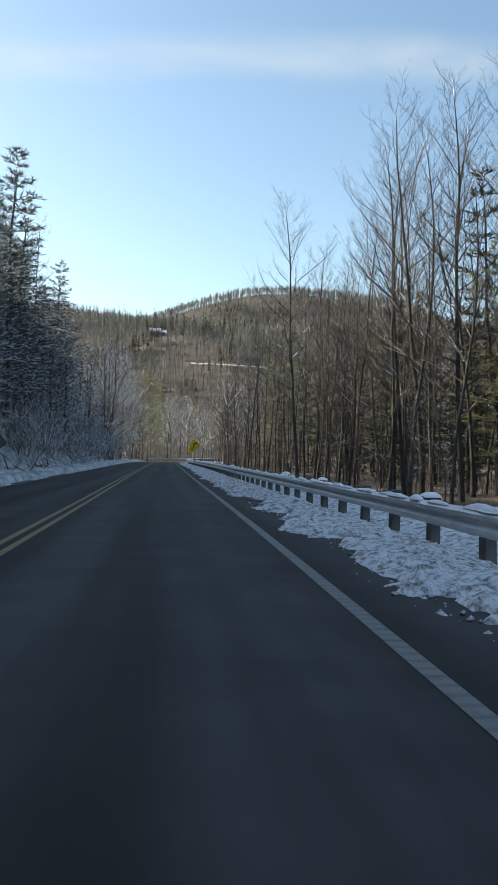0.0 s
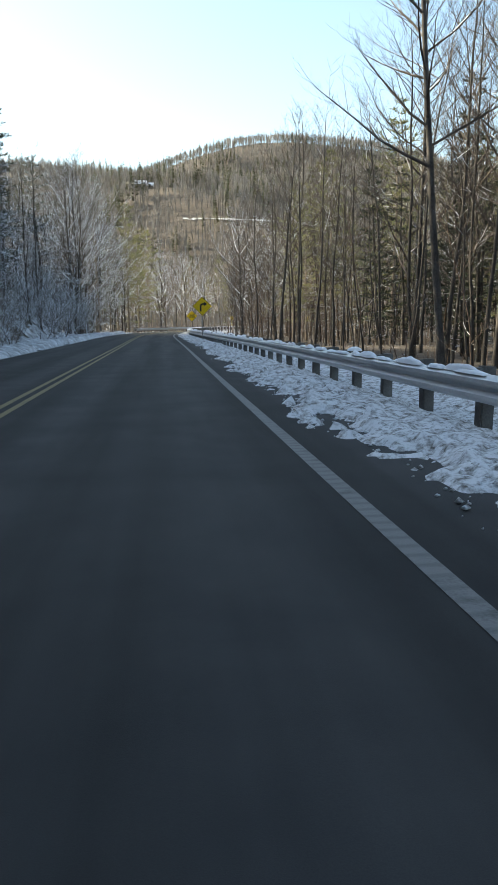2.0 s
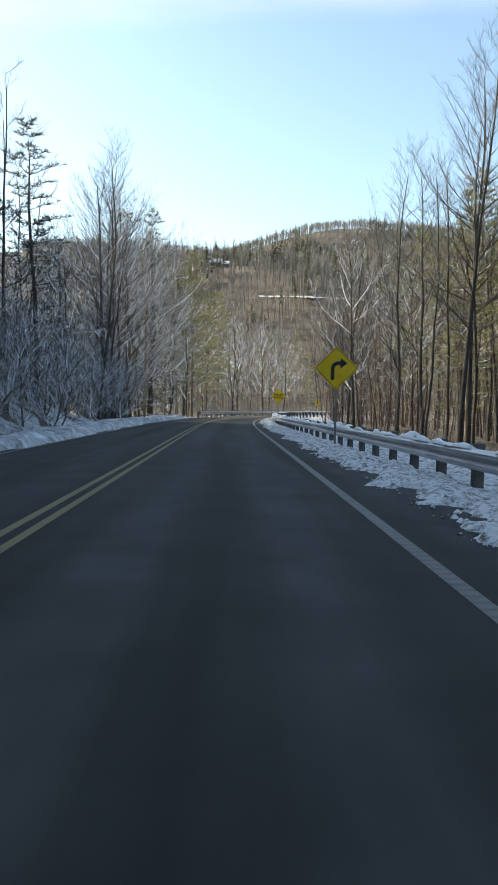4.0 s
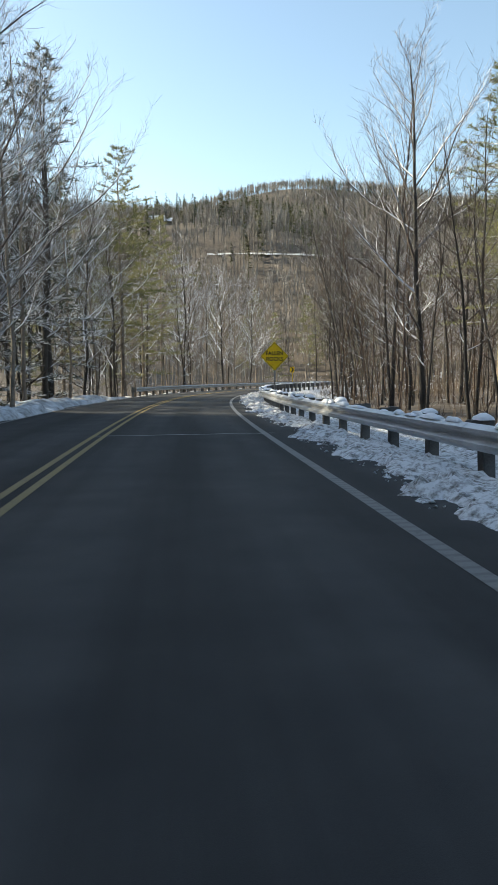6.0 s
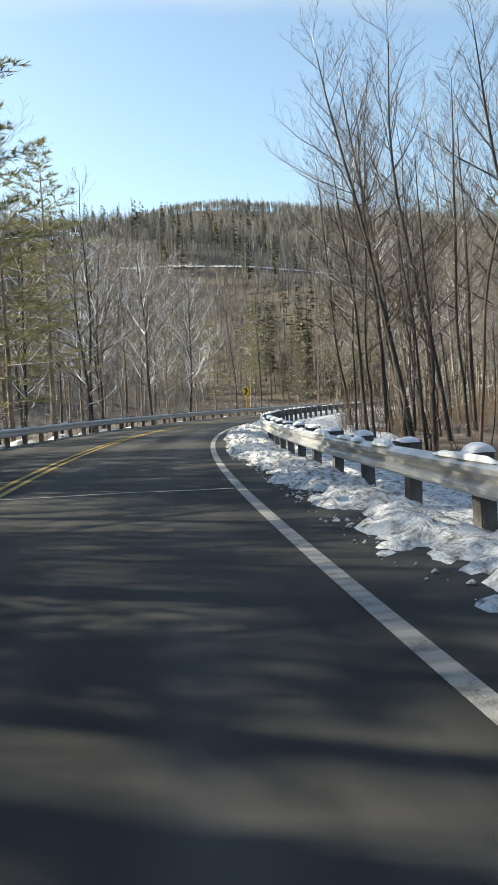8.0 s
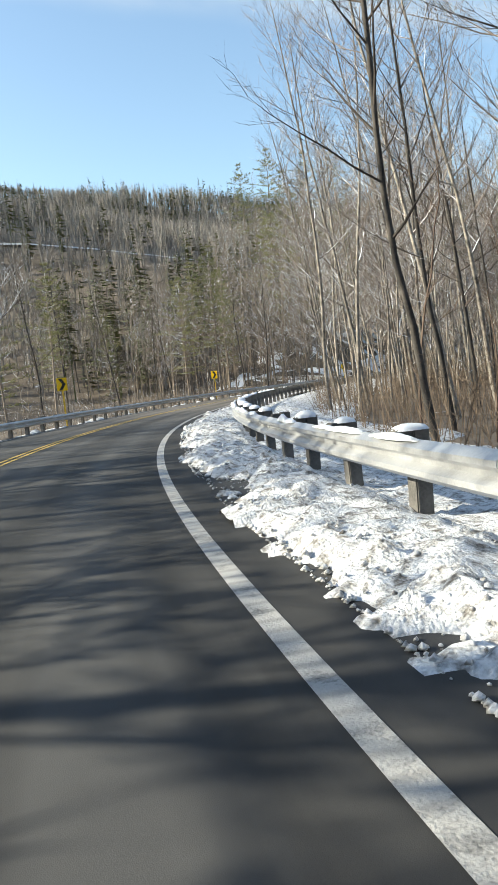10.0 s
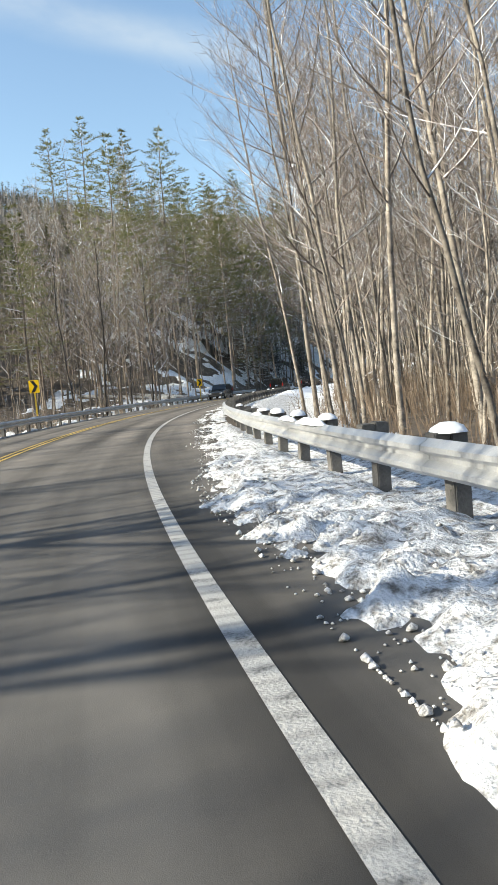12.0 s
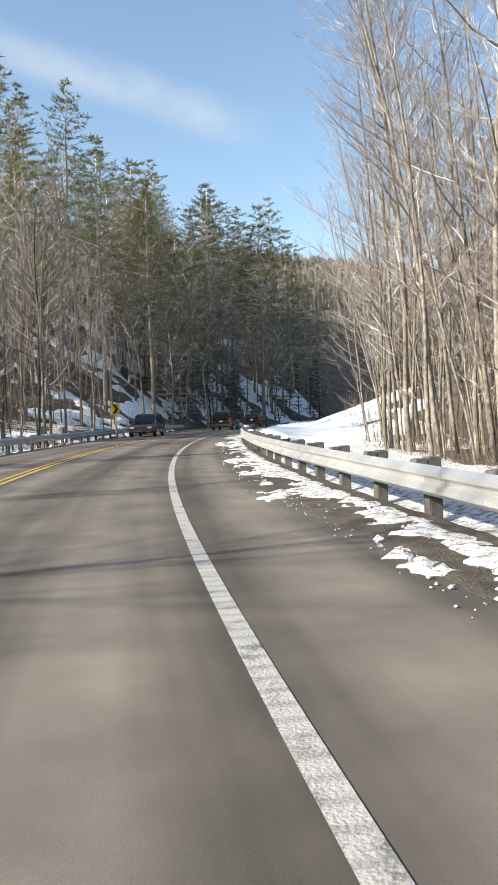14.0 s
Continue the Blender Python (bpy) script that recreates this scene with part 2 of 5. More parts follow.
def paint_material(name, colour, worn, rib):
    """Road paint, worn through in spots, with the ribs of a milled strip."""
    m = material(name, worn, colour, 5.0, 0.7, 0.4, 60)
    nd, ln = m.node_tree.nodes, m.node_tree.links
    b = nd["Principled BSDF"]
    old = b.inputs["Base Color"].links[0].from_socket
    nd["Map Range"].inputs["From Min"].default_value = 0.47
    nd["Map Range"].inputs["From Max"].default_value = 0.68
    uv = nd.new("ShaderNodeUVMap")
    # shade of the straight is painted in: the line mixes towards its worn colour
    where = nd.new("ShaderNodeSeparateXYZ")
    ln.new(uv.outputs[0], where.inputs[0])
    line_shade = nd.new("ShaderNodeMapRange")
    line_shade.inputs["From Min"].default_value, line_shade.inputs["From Max"].default_value = 95, 150
    line_shade.inputs["To Min"].default_value, line_shade.inputs["To Max"].default_value = 0.74, 0.0
    ln.new(where.outputs["X"], line_shade.inputs["Value"])
    shade_tint = nd.new("ShaderNodeMix")
    shade_tint.data_type = "RGBA"
    shade_tint.inputs["B"].default_value = (*worn, 1)
    ln.new(line_shade.outputs["Result"], shade_tint.inputs["Factor"])
    ln.new(old, shade_tint.inputs["A"])
    old = shade_tint.outputs["Result"]
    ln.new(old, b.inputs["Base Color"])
    if rib:
        wv = nd.new("ShaderNodeTexWave")
        wv.inputs["Scale"].default_value, wv.inputs["Distortion"].default_value = rib, 1.0
        ln.new(uv.outputs[0], wv.inputs["Vector"])
        mr = nd.new("ShaderNodeMapRange")
        mr.inputs["From Min"].default_value, mr.inputs["From Max"].default_value = 0.0, 0.5
        mr.inputs["To Min"].default_value = 0.75
        ln.new(wv.outputs["Fac"], mr.inputs["Value"])
        hs = nd.new("ShaderNodeHueSaturation")
        ln.new(mr.outputs["Result"], hs.inputs["Value"])
        ln.new(old, hs.inputs["Color"])
        ln.new(hs.outputs["Color"], b.inputs["Base Color"])
    return m


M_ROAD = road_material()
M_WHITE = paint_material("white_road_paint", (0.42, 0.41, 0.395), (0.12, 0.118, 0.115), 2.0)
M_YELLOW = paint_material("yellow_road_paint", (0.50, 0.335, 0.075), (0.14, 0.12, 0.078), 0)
M_SALT = material("salt_streak", (0.22, 0.22, 0.22), (0.55, 0.55, 0.55), 3, 0.9, 0.1, 60)
M_BROWNBRUSH = material("dry_brush", (0.085, 0.062, 0.045), (0.23, 0.172, 0.125), 0.8, 0.95, 0.0, 10)
M_SNOWTWIG = add_snow(material("snow_laden_twigs", (0.07, 0.055, 0.046), (0.16, 0.13, 0.11), 1.0, 0.9, 0.0, 10, hue=0.2), -0.05, 0.4, 1.3, 0.72)
M_WARM = add_snow(material("brown_bark", (0.11, 0.087, 0.068), (0.31, 0.255, 0.205), 1.3, 0.9, 0.5, 16, hue=0.25), 0.2, 0.5, 1.6, 0.56)
M_WARMTWIG = add_snow(material("brown_twigs", (0.14, 0.11, 0.083), (0.35, 0.285, 0.22), 1.0, 0.9, 0.0, 10, hue=0.25), 0.15, 0.5, 1.1, 0.55)
M_REDBRUSH = add_snow(material("russet_brush", (0.07, 0.047, 0.036), (0.17, 0.122, 0.092), 0.8, 0.95, 0.0, 10), 0.3, 0.7, 2.0, 0.5)
M_GRAVEL = material("wet_gravel", (0.045, 0.038, 0.03), (0.12, 0.10, 0.08), 4, 0.9, 1.5, 40)
def island_shades(m, lo, hi):
    """A shift of value from piece to piece of a joined mesh."""
    nd, ln = m.node_tree.nodes, m.node_tree.links
    b = nd["Principled BSDF"]
    old = b.inputs["Base Color"].links[0].from_socket
    geo = nd.new("ShaderNodeNewGeometry")
    mr = nd.new("ShaderNodeMapRange")
    mr.inputs["To Min"].default_value, mr.inputs["To Max"].default_value = lo, hi
    ln.new(geo.outputs["Random Per Island"], mr.inputs["Value"])
    hs = nd.new("ShaderNodeHueSaturation")
    ln.new(mr.outputs["Result"], hs.inputs["Value"])
    ln.new(old, hs.inputs["Color"])
    ln.new(hs.outputs["Color"], b.inputs["Base Color"])
    return m


M_WALL = material("board_wall", (0.16, 0.12, 0.09), (0.24, 0.19, 0.15), 2, 0.8, 0.2, 10)
M_FARWOOD = material("far_bare_woods", (0.18, 0.158, 0.138), (0.35, 0.318, 0.285), 0.05, 0.95, 0.0, 1.5)
M_FARPINE = material("far_pines", (0.085, 0.10, 0.045), (0.19, 0.19, 0.09), 0.05, 0.9, 0.0, 1.5)
island_shades(M_FARWOOD, 0.45, 1.45)
island_shades(M_FARPINE, 0.5, 1.3)


# ---- the road's line ----
# bend of the white edge line, in 1/100 m, every 12 m from s = -10
BEND = [0.1338, 0.093, 0.0537, -0.0043, -0.0251, -0.0154, 0.0121, 0.0168, -0.0088, -0.0893, -0.2252, -0.4233, -0.7034, -0.9548, -1.0425, -0.9323, -0.7266, -0.6123, -0.5774, -0.519, -0.4642, -0.4186, -0.44, -0.5, -0.6, -0.7, -0.8, -0.9, -1.0, -1.0, -0.9, -0.8, -0.6]
STEP = 0.5
SS = np.arange(-80, 380.01, STEP)
KK = np.interp(SS, -10 + 12 * np.arange(len(BEND)), BEND) / 100
KK[SS < -8] = 0.0
TH = np.concatenate([[0], np.cumsum((KK[1:] + KK[:-1]) / 2 * STEP)])
I0 = int(80 / STEP)
TH -= TH[I0]
RX = np.concatenate([[0], np.cumsum(-(np.sin(TH[1:]) + np.sin(TH[:-1])) / 2 * STEP)])
RY = np.concatenate([[0], np.cumsum((np.cos(TH[1:]) + np.cos(TH[:-1])) / 2 * STEP)])
RX -= RX[I0]
RY -= RY[I0]
LANE = 3.43
LEFT = -7.15     # left edge of the asphalt


def heading(s):
    return float(np.interp(s, SS, TH))


def road(s, u, z=0.0):
    """The place s metres along the white edge line and u metres to its right."""
    a = heading(s)
    return Vector((float(np.interp(s, SS, RX)) + math.cos(a) * u, float(np.interp(s, SS, RY)) + math.sin(a) * u, z))


def along(px, py):
    """Arrays of s and u for places in plan."""
    px, py = np.asarray(px, float), np.asarray(py, float)
    s, u = np.empty(len(px)), np.empty(len(px))
    cx, cy, ct, cs = RX[::4], RY[::4], TH[::4], SS[::4]
    for i in range(0, len(px), 4000):
        dx = px[i:i + 4000, None] - cx
        dy = py[i:i + 4000, None] - cy
        j = (dx * dx + dy * dy).argmin(1)
        r = np.arange(len(j))
        ds = -dx[r, j] * np.sin(ct[j]) + dy[r, j] * np.cos(ct[j])
        s[i:i + 4000] = cs[j] + np.clip(ds, -1.2, 1.2)
        u[i:i + 4000] = dx[r, j] * np.cos(ct[j]) + dy[r, j] * np.sin(ct[j])
        far = np.hypot(dx[r, j], dy[r, j])
        u[i:i + 4000] = np.where(np.abs(u[i:i + 4000]) < far * 0.7, np.sign(u[i:i + 4000] + 1e-9) * far, u[i:i + 4000])
    return s, u


def smooth(a, b, x):
    t = np.clip((x - a) / (b - a), 0, 1)
    return t * t * (3 - 2 * t)


def roll_noise(px, py, size, seed=0.0):
    """Cheap soft noise, about -1 to 1, from sums of sines."""
    a, b = px / size + seed, py / size - seed * 1.7
    return (np.sin(a * 1.9 + 1.3 * np.sin(b * 1.1)) + np.sin(b * 2.3 + 1.7 * np.sin(a * 0.9 + 2)) + np.sin((a + b) * 1.37 + seed)) / 3


def height(px, py):
    """The lie of the land."""
    px, py = np.asarray(px, float), np.asarray(py, float)
    s, u = along(px, py)
    w = np.maximum(LEFT - 0.6 - u, 0)
    r = np.maximum(u - 2.6, 0)
    # left: a steep cut bank, then an open drop behind the rail, then a wooded slope close to the road
    bank = smooth(0.8, 6, w) * 4.2 + np.maximum(w - 4, 0) * 0.95
    tall = 150 - 60 * smooth(35, 75, s)
    bank = tall * (1 - np.exp(-bank / tall))
    hill = np.maximum(w - 38, 0) * 0.39
    openly = -1.1 * smooth(0.4, 5, w) + 165 * (1 - np.exp(-(hill / 165) ** 1.25))
    slope = np.maximum(w - 2.0, 0) * 0.43 + np.clip(w - 2.0, 0, 28) * (0.1 + 0.45 * smooth(268, 296, s))
    slope = 75 * (1 - np.exp(-slope / 75)) + np.maximum(w - 90, 0) * 0.12
    k1, k2 = smooth(78, 124, s - np.clip(w - 10, 0, 34) * 1.2), smooth(245, 285, s)
    crest = np.degrees(np.arctan2(px, np.maximum(py - 80, 1)))
    openly = openly * (1 + 0.34 * np.exp(-((crest - 12) / 8) ** 2) * smooth(60, 140, w))
    left = bank * (1 - k1) + openly * k1
    left = left * (1 - k2) + slope * k2
    # right: a drop behind the rail and flat bottom land, far slopes; a bank where the road bends away
    flat = -0.75 * smooth(0.2, 4, r) + np.minimum(np.maximum(r - 70, 0) * 0.22, 70)
    rise = np.maximum(r - 3.5, 0) * 0.34
    rise = 40 * (1 - np.exp(-rise / 40))
    k3 = smooth(246, 276, s)
    right = flat * (1 - k3) + rise * k3
    h = np.where(u < LEFT - 0.6, left, np.where(u > 2.6, right, 0.0))
    out = np.maximum(w, r)
    knoll = 92 * np.exp(-((px - 130) / 260) ** 2 - ((py - 500) / 130) ** 2) * smooth(30, 100, out)
    summit = 186 * np.exp(-((px - 130) / 370) ** 2 - ((py - 850) / 220) ** 2) * smooth(100, 250, out)
    h = np.maximum(h, np.maximum(knoll, summit) - 8)
    h = h * (1 + 0.05 * smooth(60, 140, out))
    h = h + roll_noise(px, py, 9) * 0.25 * smooth(3, 12, out) + roll_noise(px, py, 60, 3) * 3.5 * smooth(40, 120, out) + roll_noise(px, py, 210, 5) * 14 * smooth(150, 400, out)
    h = h + 0.9 * roll_noise(px, py, 3.0, 8) * smooth(2, 7, w) * (1 - k1) * 0.5
    return h - 0.34 * (1 - smooth(0.0, 1.2, out))


def spot(s, u):
    """A place on the ground beside the road."""
    p = road(s, u)
    return Vector((p.x, p.y, float(height([p.x], [p.y])[0])))


# ---- building helpers ----
def mesh_of(name, verts, faces, mat, soft=False):
    me = bpy.data.meshes.new(name)
    me.from_pydata([tuple(v) for v in verts], [], faces)
    me.update()
    for m in (mat if isinstance(mat, (list, tuple)) else [mat]):
        me.materials.append(m)
    if soft:
        me.polygons.foreach_set("use_smooth", [True] * len(me.polygons))
    return me


def part(name, data, mat, parent, label=""):
    """One mesh object under a thing or part; data is a bmesh or a mesh."""
    if isinstance(data, bmesh.types.BMesh):
        me = bpy.data.meshes.new(name)
        data.to_mesh(me)
        data.free()
        me.materials.append(mat)
    else:
        me = data
    ob = new(name, me)
    ob.parent = parent
    if label:
        tagged(ob, label=label)
    return ob


def thing(name, m=None, **tags):
    ob = new(name)
    ob.empty_display_size = 0.2
    if m is not None:
        ob.matrix_world = m
    return tagged(ob, **tags)


def box_bm(x0, x1, y0, y1, z0, z1, bevel=0.0):
    bm = bmesh.new()
    bmesh.ops.create_cube(bm, size=1)
    for v in bm.verts:
        v.co = ((x0 + x1) / 2 + v.co.x * (x1 - x0), (y0 + y1) / 2 + v.co.y * (y1 - y0), (z0 + z1) / 2 + v.co.z * (z1 - z0))
    if bevel:
        bmesh.ops.bevel(bm, geom=bm.edges[:], offset=bevel, segments=2, affect="EDGES")
    return bm


def ribbon(name, s0, s1, cols, step, mat, uv=False):
    """A strip along the road. cols: (u, z) from left to right, or a function of s that gives them."""
    rows = np.arange(s0, s1 + step / 2, step)
    verts, uvs = [], []
    for s in rows:
        c = cols(s) if callable(cols) else cols
        a = heading(s)
        x, y, ca, sn = float(np.interp(s, SS, RX)), float(np.interp(s, SS, RY)), math.cos(a), math.sin(a)
        for u, z in c:
            verts.append((x + ca * u, y + sn * u, z))
            uvs.append((s, u))
    n = len(c)
    faces = [(i * n + j, i * n + j + 1, (i + 1) * n + j + 1, (i + 1) * n + j) for i in range(len(rows) - 1) for j in range(n - 1)]
    me = mesh_of(name, verts, faces, mat)
    if uv:
        layer = me.uv_layers.new(name="UVMap")
        idx = np.empty(len(me.loops), int)
        me.loops.foreach_get("vertex_index", idx)
        layer.data.foreach_set("uv", np.array(uvs)[idx].ravel())
    return new(name, me)


# ---- ground, road and markings ----
def spaced(lo, a, b, hi, fine, grow):
    mid = list(np.arange(a, b + fine / 2, fine))
    left, right, d = [], [], fine
    x = a
    while x > lo:
        d *= grow
        x -= d
        left.append(x)
    x, d = b, fine
    while x < hi:
        d *= grow
        x += d
        right.append(x)
    return np.array(left[::-1] + mid + right)


gx, gy = spaced(-2600, -50, 150, 2600, 1.9, 1.1), spaced(-1500, -30, 310, 2900, 1.9, 1.1)
GX, GY = np.meshgrid(gx, gy)
GZ = height(GX.ravel(), GY.ravel())
nx = len(gx)
ground = new("ground", mesh_of("ground", np.c_[GX.ravel(), GY.ravel(), GZ],
             [(j * nx + i, j * nx + i + 1, (j + 1) * nx + i + 1, (j + 1) * nx + i) for j in range(len(gy) - 1) for i in range(nx - 1)], M_GROUND, True))
tagged(ground, label="wooded valley floor and hillsides with leaf litter and patchy snow", category="ground", kind="structure")


def asphalt_right(s):
    return 0.95 + 0.85 * float(smooth(180, 204, np.array(s))) + 0.12 * math.sin(s * 0.31)


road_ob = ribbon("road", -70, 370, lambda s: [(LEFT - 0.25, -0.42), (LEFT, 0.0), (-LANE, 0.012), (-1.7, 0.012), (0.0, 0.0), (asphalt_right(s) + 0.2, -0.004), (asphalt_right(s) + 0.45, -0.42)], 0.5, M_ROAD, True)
tagged(road_ob, label="two-lane grey asphalt road curving through the valley", category="road", kind="structure")
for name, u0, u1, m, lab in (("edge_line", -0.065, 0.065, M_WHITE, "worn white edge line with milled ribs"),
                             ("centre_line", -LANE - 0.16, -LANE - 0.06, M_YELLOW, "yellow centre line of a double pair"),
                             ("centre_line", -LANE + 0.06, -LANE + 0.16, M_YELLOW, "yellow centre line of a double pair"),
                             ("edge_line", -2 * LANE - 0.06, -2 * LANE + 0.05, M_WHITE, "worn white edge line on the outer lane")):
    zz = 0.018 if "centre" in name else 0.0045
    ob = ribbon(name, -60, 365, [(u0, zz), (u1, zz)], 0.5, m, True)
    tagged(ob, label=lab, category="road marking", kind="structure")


# ---- snow beside the road ----
def lattice(n, seed):
    return np.random.RandomState(seed).rand(n, n)


LAT = lattice(257, 4)


def grain_noise(x, y, size):
    """Value noise, 0 to 1."""
    a, b = x / size, y / size
    i, j = np.floor(a).astype(int), np.floor(b).astype(int)
    f, g = a - i, b - j
    f, g = f * f * (3 - 2 * f), g * g * (3 - 2 * g)
    i, j, i1, j1 = i % 257, j % 257, (i + 1) % 257, (j + 1) % 257
    return (LAT[i, j] * (1 - f) + LAT[i1, j] * f) * (1 - g) + (LAT[i, j1] * (1 - f) + LAT[i1, j1] * f) * g


def strip(name, srow, ucol, zfun, mat):
    """A fine strip of ground along the road, with a height for every point."""
    S, U = np.meshgrid(srow, ucol, indexing="ij")
    a, x, y = np.interp(S, SS, TH), np.interp(S, SS, RX), np.interp(S, SS, RY)
    Z = zfun(S, U)
    n = len(ucol)
    verts = np.c_[(x + np.cos(a) * U).ravel(), (y + np.sin(a) * U).ravel(), Z.ravel()]
    base = (np.arange(len(srow) - 1)[:, None] * n + np.arange(n - 1)).ravel()
    faces = np.c_[base, base + 1, base + n + 1, base + n].tolist()
    return new(name, mesh_of(name, verts.tolist(), faces, mat, True))


RAIL_S = [-60, 0, 60, 85, 110, 150, 172, 190, 212, 240, 262, 380]
RAIL_U = [2.45, 2.45, 2.45, 2.15, 1.72, 1.92, 2.2, 2.5, 2.75, 2.7, 2.5, 2.4]


def rail_u(s):
    return np.interp(s, RAIL_S, RAIL_U)


def verge_right(S, U):
    thin = smooth(176, 200, S)
    edge = 0.72 + 1.02 * thin - 0.28 * smooth(100, 140, S) + 0.55 * (grain_noise(S, U * 0 + 3, 1.7) - 0.5) + 0.4 * (grain_noise(S, U, 0.5) - 0.5) + 0.3 * (grain_noise(S + 5, U, 0.2) - 0.5)
    d = U - edge
    near = 1 - 0.5 * smooth(0.6, 1.4, d)
    bulk = (0.012 + 0.03 * np.exp(-((d - 0.55) / 0.4) ** 2)) * smooth(0, 0.5, d) * (1 - 0.7 * thin)
    lumps = (grain_noise(S + 31, U, 0.30) ** 3 * 0.045 + grain_noise(S + 7, U, 0.19) ** 3 * 0.075 + grain_noise(S + 13, U + 3, 0.13) ** 4 * 0.11) * smooth(-0.05, 0.25, d) * near
    lumps = lumps * (1 - 0.7 * thin) + (0.036 - 0.016 * thin) * np.random.RandomState(8).rand(*S.shape) ** 3 * smooth(0.0, 0.1, d)
    gaps = 0.55 * grain_noise(S * 0.7, U * 1.3 + 40, 0.5) + 0.45 * grain_noise(S, U + 8, 0.17)
    bare = np.maximum(smooth(0.36, 0.48, gaps) * thin * (1 - smooth(0.35, 0.8, d)), smooth(0.5, 0.6, gaps) * (1 - thin) * (1 - smooth(0.15, 0.5, d)))
    line = np.interp(S, RAIL_S, RAIL_U)
    dip = -0.18 * smooth(line - 0.45, line + 0.15, U) * (1 - 0.35 * thin)
    fall = -0.75 * smooth(0.2, 4.0, U - 2.6) * (1 - smooth(246, 276, S))
    return np.where(d > 0, (bulk + lumps) * (1 - bare) + 0.012, -0.03) + dip + fall - 0.05 * bare + 0.28 * smooth(2.9, 3.8, U) - 0.8 * smooth(0.0, 1.6, U - 5.2 - 3.4 * smooth(200, 222, S) - 2.2 * grain_noise(S, U * 0 + 61, 3.0))


verge = strip("snow_verge", np.arange(-6, 276, 0.115), np.concatenate([np.arange(0.3, 2.85, 0.085), np.arange(2.85, 11.6, 0.5)]), verge_right, M_DIRTY)
tagged(verge, label="ploughed lumpy snow along the shoulder under the guardrail", category="snow bank", kind="structure")


def verge_left(S, U):
    d = (LEFT + 0.1 - U) - 0.85 * smooth(135, 150, S) + 0.3 * (grain_noise(S, U * 0 + 17, 2.2) - 0.5)
    w = np.maximum(LEFT - 0.6 - U, 0)
    k1 = smooth(78, 124, S)
    lie = (smooth(0.8, 6, w) * 4.2) * (1 - k1) - 1.1 * smooth(0.4, 5, w) * k1
    gone = smooth(120, 140, S) * smooth(0.30, 0.5, grain_noise(S, U, 1.6)) + 0.75 * smooth(128, 142, S)
    return -0.4 * np.clip(gone, 0, 1) + np.where(d > 0, 0.06 + 0.12 * smooth(0, 0.5, d) + grain_noise(S, U, 0.6) ** 2 * 0.30 - 0.7 * smooth(0.5, 0.66, grain_noise(S + 50, U, 0.9)) * smooth(0.5, 1.3, w), -0.04) * (1 - 1.6 * smooth(2.2, 3.6, w)) + lie


verge2 = strip("snow_verge", np.arange(-8, 300, 0.3), np.arange(LEFT + 0.25, LEFT - 4.4, -0.2)[::-1], verge_left, M_BANKSNOW)
tagged(verge2, label="low snow bank along the outer edge of the road", category="snow bank", kind="structure")


def bank_snow(S, U):
    a, x, y = np.interp(S, SS, TH), np.interp(S, SS, RX), np.interp(S, SS, RY)
    z = height((x + np.cos(a) * U).ravel(), (y + np.sin(a) * U).ravel()).reshape(S.shape)
    lie = 0.34 + 0.16 * (grain_noise(S, U, 0.9) - 0.4) - 0.75 * smooth(0.5, 0.66, grain_noise(S, U + 20, 1.6)) * smooth(8.0, 12.0, U)
    return z + lie - 0.6 * smooth(0, 2.5, U - 11 - 5 * grain_noise(S, U * 0 + 9, 4.0)) - 0.5 * (1 - smooth(236, 250, S))


def foot_snow(S, U):
    a, x, y = np.interp(S, SS, TH), np.interp(S, SS, RX), np.interp(S, SS, RY)
    z = height((x + np.cos(a) * U).ravel(), (y + np.sin(a) * U).ravel()).reshape(S.shape)
    patch = smooth(0.42, 0.56, grain_noise(S, U, 3.2) * 0.6 + grain_noise(S + 9, U + 30, 1.1) * 0.4)
    return z + 0.16 - 0.55 * patch - 0.6 * (1 - smooth(240, 254, S)) - 0.6 * smooth(24, 34, -U)


foot = strip("snow_bank", np.arange(240, 335, 0.5), np.arange(-36, LEFT - 1.2, 0.5), foot_snow, M_SNOW)
tagged(foot, label="patches of snow lying among the trees on the slope", category="snow bank", kind="structure")
bank = strip("snow_bank", np.arange(236, 330, 0.4), np.arange(2.7, 20, 0.45), bank_snow, M_SNOW)
tagged(bank, label="sunlit snow on the cut bank inside the bend", category="snow bank", kind="structure")

rng = np.random.RandomState(11)


def lump(verts, faces, p, r, rs):
    """A rough clod: a squashed octahedron with uneven points."""
    b = len(verts)
    for dx, dy, dz in ((1, 0, 0), (0, 1, 0), (-1, 0, 0), (0, -1, 0), (0, 0, 1), (0.7, 0.7, 0.6), (-0.7, -0.6, 0.6), (0, 0, -0.6)):
        k = r * rs.uniform(0.7, 1.3)
        verts.append((p[0] + dx * k, p[1] + dy * k, p[2] + dz * k * 0.75))
    for f in ((0, 1, 5), (0, 5, 4), (5, 1, 4), (1, 2, 4), (2, 6, 4), (2, 3, 6), (3, 4, 6), (3, 0, 4), (1, 0, 7), (2, 1, 7), (3, 2, 7), (0, 3, 7)):
        faces.append(tuple(b + i for i in f))


